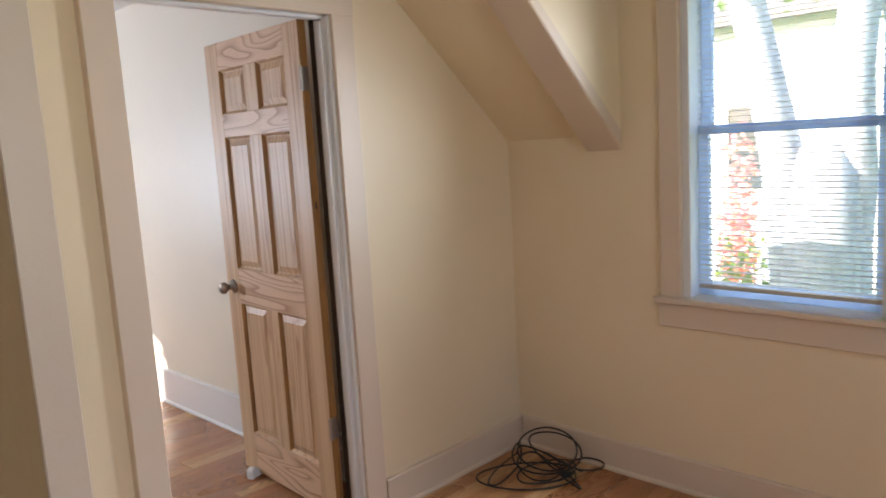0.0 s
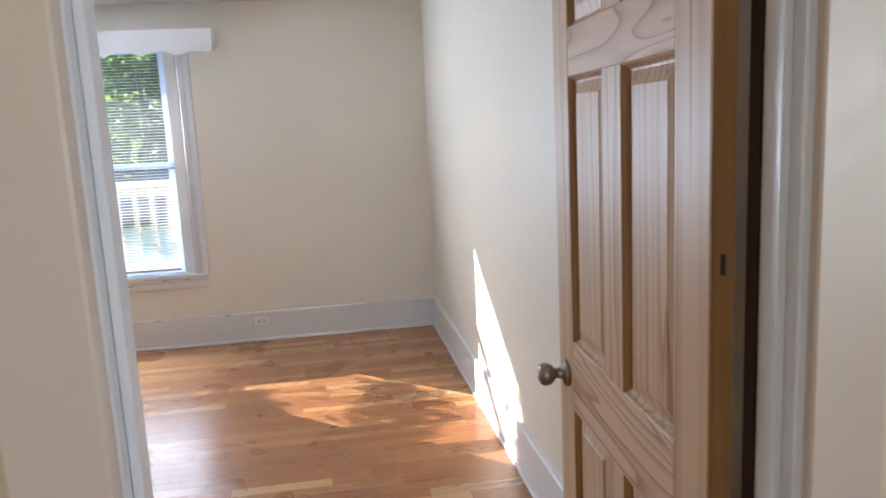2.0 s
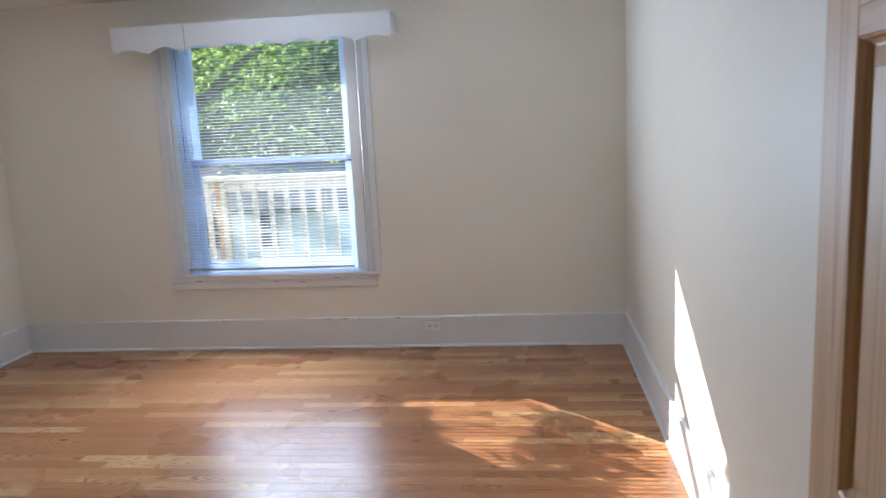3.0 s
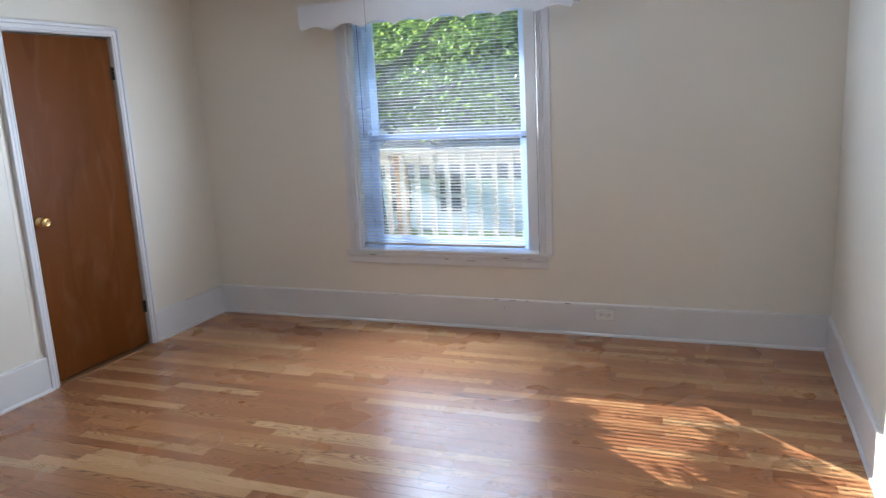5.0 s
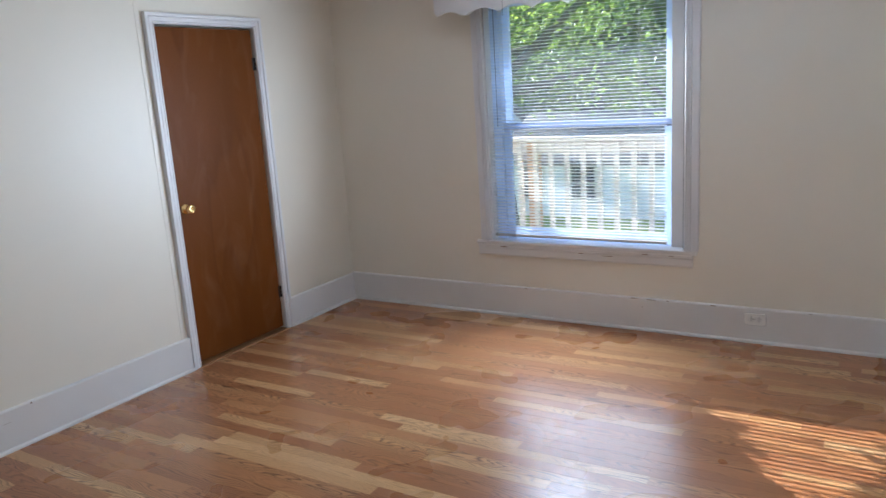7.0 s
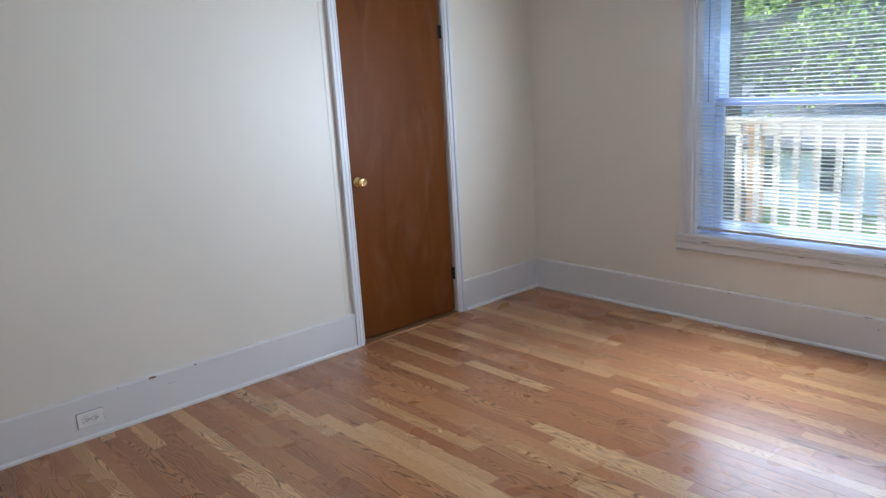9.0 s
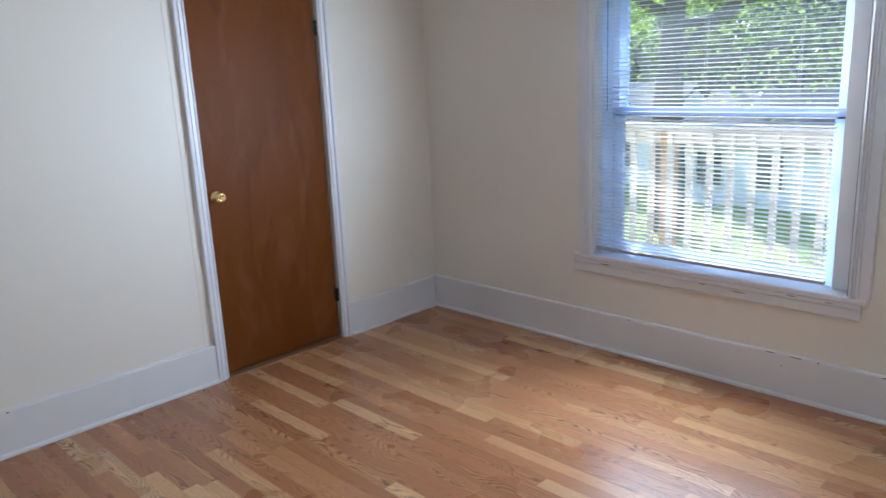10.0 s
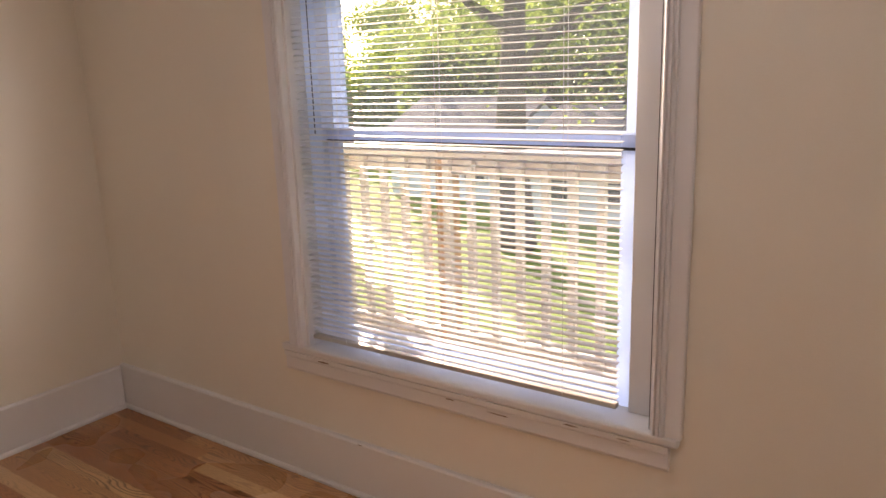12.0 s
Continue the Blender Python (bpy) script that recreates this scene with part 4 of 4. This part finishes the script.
TL = "tall leafy green tree behind the lawn"
tree("tree", "large leafy tree on the lawn with dark trunk", -7.6, 20.3, 10, 4.6, 3, 0.48, 9000, low=0.36)
for i, (x, y, h, c) in enumerate(((-14, 38, 9, 5.5), (-7, 39, 14, 6.5), (0, 38, 13, 6), (7, 37, 12, 6), (-21, 40, 5.5, 6), (-28, 42, 5.5, 6), (-9.5, 34, 10, 4.5), (-3, 33, 10, 5), (-18, 36, 5, 4.5), (-22, 46, 7.5, 7), (-32, 48, 6.5, 7.5), (-15, 47, 9.5, 7), (-38, 72, 13, 8), (-50, 71, 13, 8), (-62, 67, 13, 8), (-74, 60, 13, 8))):
    tree("tree", TL, x, y, h, c, 20 + i, 0.4, 13000, low=0.12, leaf=(0.2, 0.42))

# added tree: its limbs and leaf clumps cut the indoor sun patches
def sun_mask_tree():
    rnd = random.Random(77)
    t = thing("tree", "slender leafy tree added to shape the sun patches", "tree", pose(0, 0, 0))
    bm = bmesh.new()
    def limb(pts, r0, r1, k=8):
        prev = None
        for i, p in enumerate(pts):
            r = r0 + (r1 - r0) * i / (len(pts) - 1)
            ring = [bm.verts.new(Vector(p) + Vector((math.cos(6.2832 * j / k), math.sin(6.2832 * j / k), 0.25 * math.sin(6.2832 * j / k))) * r) for j in range(k)]
            if prev:
                for j in range(k):
                    bm.faces.new((prev[j], prev[(j + 1) % k], ring[(j + 1) % k], ring[j]))
            prev = ring
    limb([(-5.6, 10.5, GZ - 0.1), (-5.65, 10.45, 0.2), (-5.5, 10.3, 2.4), (-5.75, 10.2, 4.5)], 0.13, 0.05)
    a, c = Vector((-3.25, 10.0, 2.5)), Vector((-4.55, 10.0, 3.02))
    limb([(-5.55, 10.35, 2.3), (-4.95, 10.3, 2.42), (-4.36, 10.02, 2.46), (-3.4, 10.0, 2.56)], 0.03, 0.006, 6)
    limb([(-5.5, 10.3, 2.5), (-5.0, 10.1, 2.95), c, (a + c) / 2, a], 0.05, 0.012, 6)
    part("trunk", bm, BARK, t, smooth=True)
    verts, faces = [], []
    def leaves(p, q, count, spread):
        for i in range(count):
            f = rnd.random()
            o = p.lerp(q, f) + Vector((rnd.gauss(0, 1), rnd.gauss(0, 1.6), rnd.gauss(0, 1))) * spread
            s = rnd.uniform(0.07, 0.13)
            m = Euler((rnd.uniform(-1, 1), rnd.uniform(-1, 1), rnd.uniform(0, 6.28))).to_matrix()
            k = len(verts)
            verts.extend(o + m @ Vector(v) * s for v in ((-0.5, 0, 0), (0, -0.35, 0.08), (0.6, 0, -0.05), (0, 0.35, 0.08)))
            faces.append((k, k + 1, k + 2, k + 3))
    leaves(a + Vector((-0.04, 0, 0)), c + Vector((-0.02, 0, 0)), 260, 0.05)
    leaves(Vector((-4.36, 10, 2.48)), Vector((-4.07, 10, 2.43)), 190, 0.045)
    leaves(Vector((-4.36, 10, 2.56)), Vector((-4.20, 10, 2.50)), 90, 0.035)
    leaves(Vector((-5.7, 10.2, 3.6)), Vector((-5.7, 10.2, 5.0)), 900, 0.4)
    me = bpy.data.meshes.new("crown")
    me.from_pydata(verts, [], faces)
    cr = part("crown", me, LEAF, t)
    me.materials.append(LEAF)
    cr["kind"] = "stuff"


sun_mask_tree()

# garden seen from the hall window
def forked_tree():
    rnd = random.Random(31)
    t = thing("tree", "large forked shade tree with pale grey bark close to the house", "tree", pose(6.5, 1.9, GZ))
    bm = bmesh.new()
    def limb(pts, k=14):
        prev = None
        for x, y, z, r in pts:
            ring = [bm.verts.new((x + r * math.cos(6.2832 * j / k) * rnd.uniform(0.9, 1.1), y - 1.9 + r * math.sin(6.2832 * j / k) * rnd.uniform(0.9, 1.1), z - GZ)) for j in range(k)]
            if prev:
                for j in range(k):
                    bm.faces.new((prev[j], prev[(j + 1) % k], ring[(j + 1) % k], ring[j]))
            prev = ring
        bm.faces.new(prev)
    limb([(0, 1.92, GZ - 0.1, 0.46), (0, 1.92, -1.2, 0.38), (0, 1.91, 0.0, 0.35), (0, 1.90, 0.7, 0.31), (0, 1.91, 1.1, 0.25), (0, 1.93, 1.3, 0.17), (0, 1.93, 1.37, 0.06)])
    limb([(0.05, 1.75, -0.2, 0.16), (0.05, 1.70, 1.0, 0.14), (0.05, 1.73, 1.9, 0.15), (0.05, 1.66, 3.0, 0.14), (0.1, 1.5, 5.5, 0.1)])
    limb([(0, 2.05, -1.0, 0.26), (0, 2.12, 0.2, 0.22), (0, 2.24, 1.2, 0.17), (0, 2.45, 2.1, 0.15), (0, 2.72, 3.2, 0.13), (0.1, 3.3, 5.5, 0.08)])
    part("trunk", bm, PALEBARK, t, smooth=True)
    verts, faces = [], []
    for i in range(5000):
        o = Vector((rnd.gauss(0.3, 1.4), rnd.gauss(0.6, 1.8), 5.2 - GZ + abs(rnd.gauss(0, 1.1)) - 2.6 * (rnd.random() < 0.06)))
        s = rnd.uniform(0.08, 0.16)
        m = Euler((rnd.uniform(-1, 1), rnd.uniform(-1, 1), rnd.uniform(0, 6.28))).to_matrix()
        k = len(verts)
        verts.extend(o + m @ Vector(v) * s for v in ((-0.5, 0, 0), (0, -0.35, 0.08), (0.6, 0, -0.05), (0, 0.35, 0.08)))
        faces.append((k, k + 1, k + 2, k + 3))
    me = bpy.data.meshes.new("crown")
    me.from_pydata(verts, [], faces)
    me.materials.append(LEAF)
    part("crown", me, LEAF, t)["kind"] = "stuff"


forked_tree()


def bush(name, label, x, y, r, h, mat, seed, count=1800):
    rnd = random.Random(seed)
    b = thing(name, label, "bush", pose(x, y, GZ))
    verts, faces = [], []
    for i in range(count):
        a, f = rnd.uniform(0, 6.28), rnd.random() ** 0.5
        zz = rnd.random()
        p = Vector((math.cos(a) * r * f * (1 - 0.5 * zz), math.sin(a) * r * f * (1 - 0.5 * zz), h * zz * rnd.uniform(0.8, 1.1)))
        s = rnd.uniform(0.05, 0.12)
        q = Euler((rnd.uniform(-1.2, 1.2), rnd.uniform(-1.2, 1.2), rnd.uniform(0, 6.28))).to_matrix()
        k = len(verts)
        verts += [p + q @ Vector(v) * s for v in ((-0.5, 0, 0), (0, -0.4, 0.1), (0.5, 0, 0), (0, 0.4, 0.1))]
        faces.append((k, k + 1, k + 2, k + 3))
    me = bpy.data.meshes.new("foliage")
    me.from_pydata(verts, [], faces)
    me.materials.append(mat)
    ob = part("foliage", me, mat, b)
    ob["kind"] = "stuff"
    return b


bush("bush", "green shrub in the side garden", 6.9, 2.75, 0.45, 2.9, LEAF, 5)
bush("flowering_bush", "pink flowering shrub in the side garden", 7.4, 3.0, 0.32, 3.9, FLOWER, 6)
house("side_house", "white-sided house beyond the side garden", -9.0, 5.0, 13.0, 20.0, 3.2, 5.0, [(-1.2, 0.4, 0.9, 1.4), (-5.0, 0.4, 0.9, 1.4)], pose(0, 0, 0, 0, 0, -90))
for i, (x, y) in enumerate(((26, -6), (27, 2), (26, 9), (23, 16))):
    tree("tree", TL, x, y, 12, 5.5, 90 + i, 0.4, 6000, low=0.15)


# ---- floor strips ----
def floor_strips():
    rnd = random.Random(2)
    width, gap = 0.066, 0.0004
    lengths = (0.42, 0.58, 0.76, 0.95, 1.2)
    fl = bpy.data.objects["floor"]
    meshes = {}
    for ln in lengths:
        meshes[ln] = mesh_of("floor_strip", boxed(0, 0, -0.01, ln - gap, width - gap, 0, bevel=0.0003), LAMINATE)
    verts, faces = [], []
    count = 0
    y = HS
    while y < YN - 0.001:
        y1 = min(y + width, YN)
        x = (XW if y > HY else HW) - rnd.uniform(0, 0.4)
        xe = XE if y > HY + 0.1 else HX
        while x < xe:
            ln = rnd.choice(lengths)
            if 2.9 < y < 6.7 and XW < x and x + ln < XE and count < 300:
                part("floor_strip", meshes[ln], LAMINATE, fl, at=Matrix.Translation((x, y, 0)))
                count += 1
            else:
                a, c = max(x, (XW if y > HY else HW)), min(x + ln - gap, xe)
                if c > a:
                    k = len(verts)
                    verts += [(a, y, 0), (c, y, 0), (c, y1 - gap, 0), (a, y1 - gap, 0), (a, y, -0.01), (c, y, -0.01), (c, y1 - gap, -0.01), (a, y1 - gap, -0.01)]
                    faces += [(k, k + 1, k + 2, k + 3), (k, k + 4, k + 5, k + 1), (k + 1, k + 5, k + 6, k + 2), (k + 2, k + 6, k + 7, k + 3), (k + 3, k + 7, k + 4, k)]
            x += ln
        y += width
    me = bpy.data.meshes.new("floor_strips")
    me.from_pydata(verts, [], faces)
    me.materials.append(LAMINATE)
    ob = part("floor_strips", me, LAMINATE, fl)
    ob["kind"] = "stuff"


floor_strips()
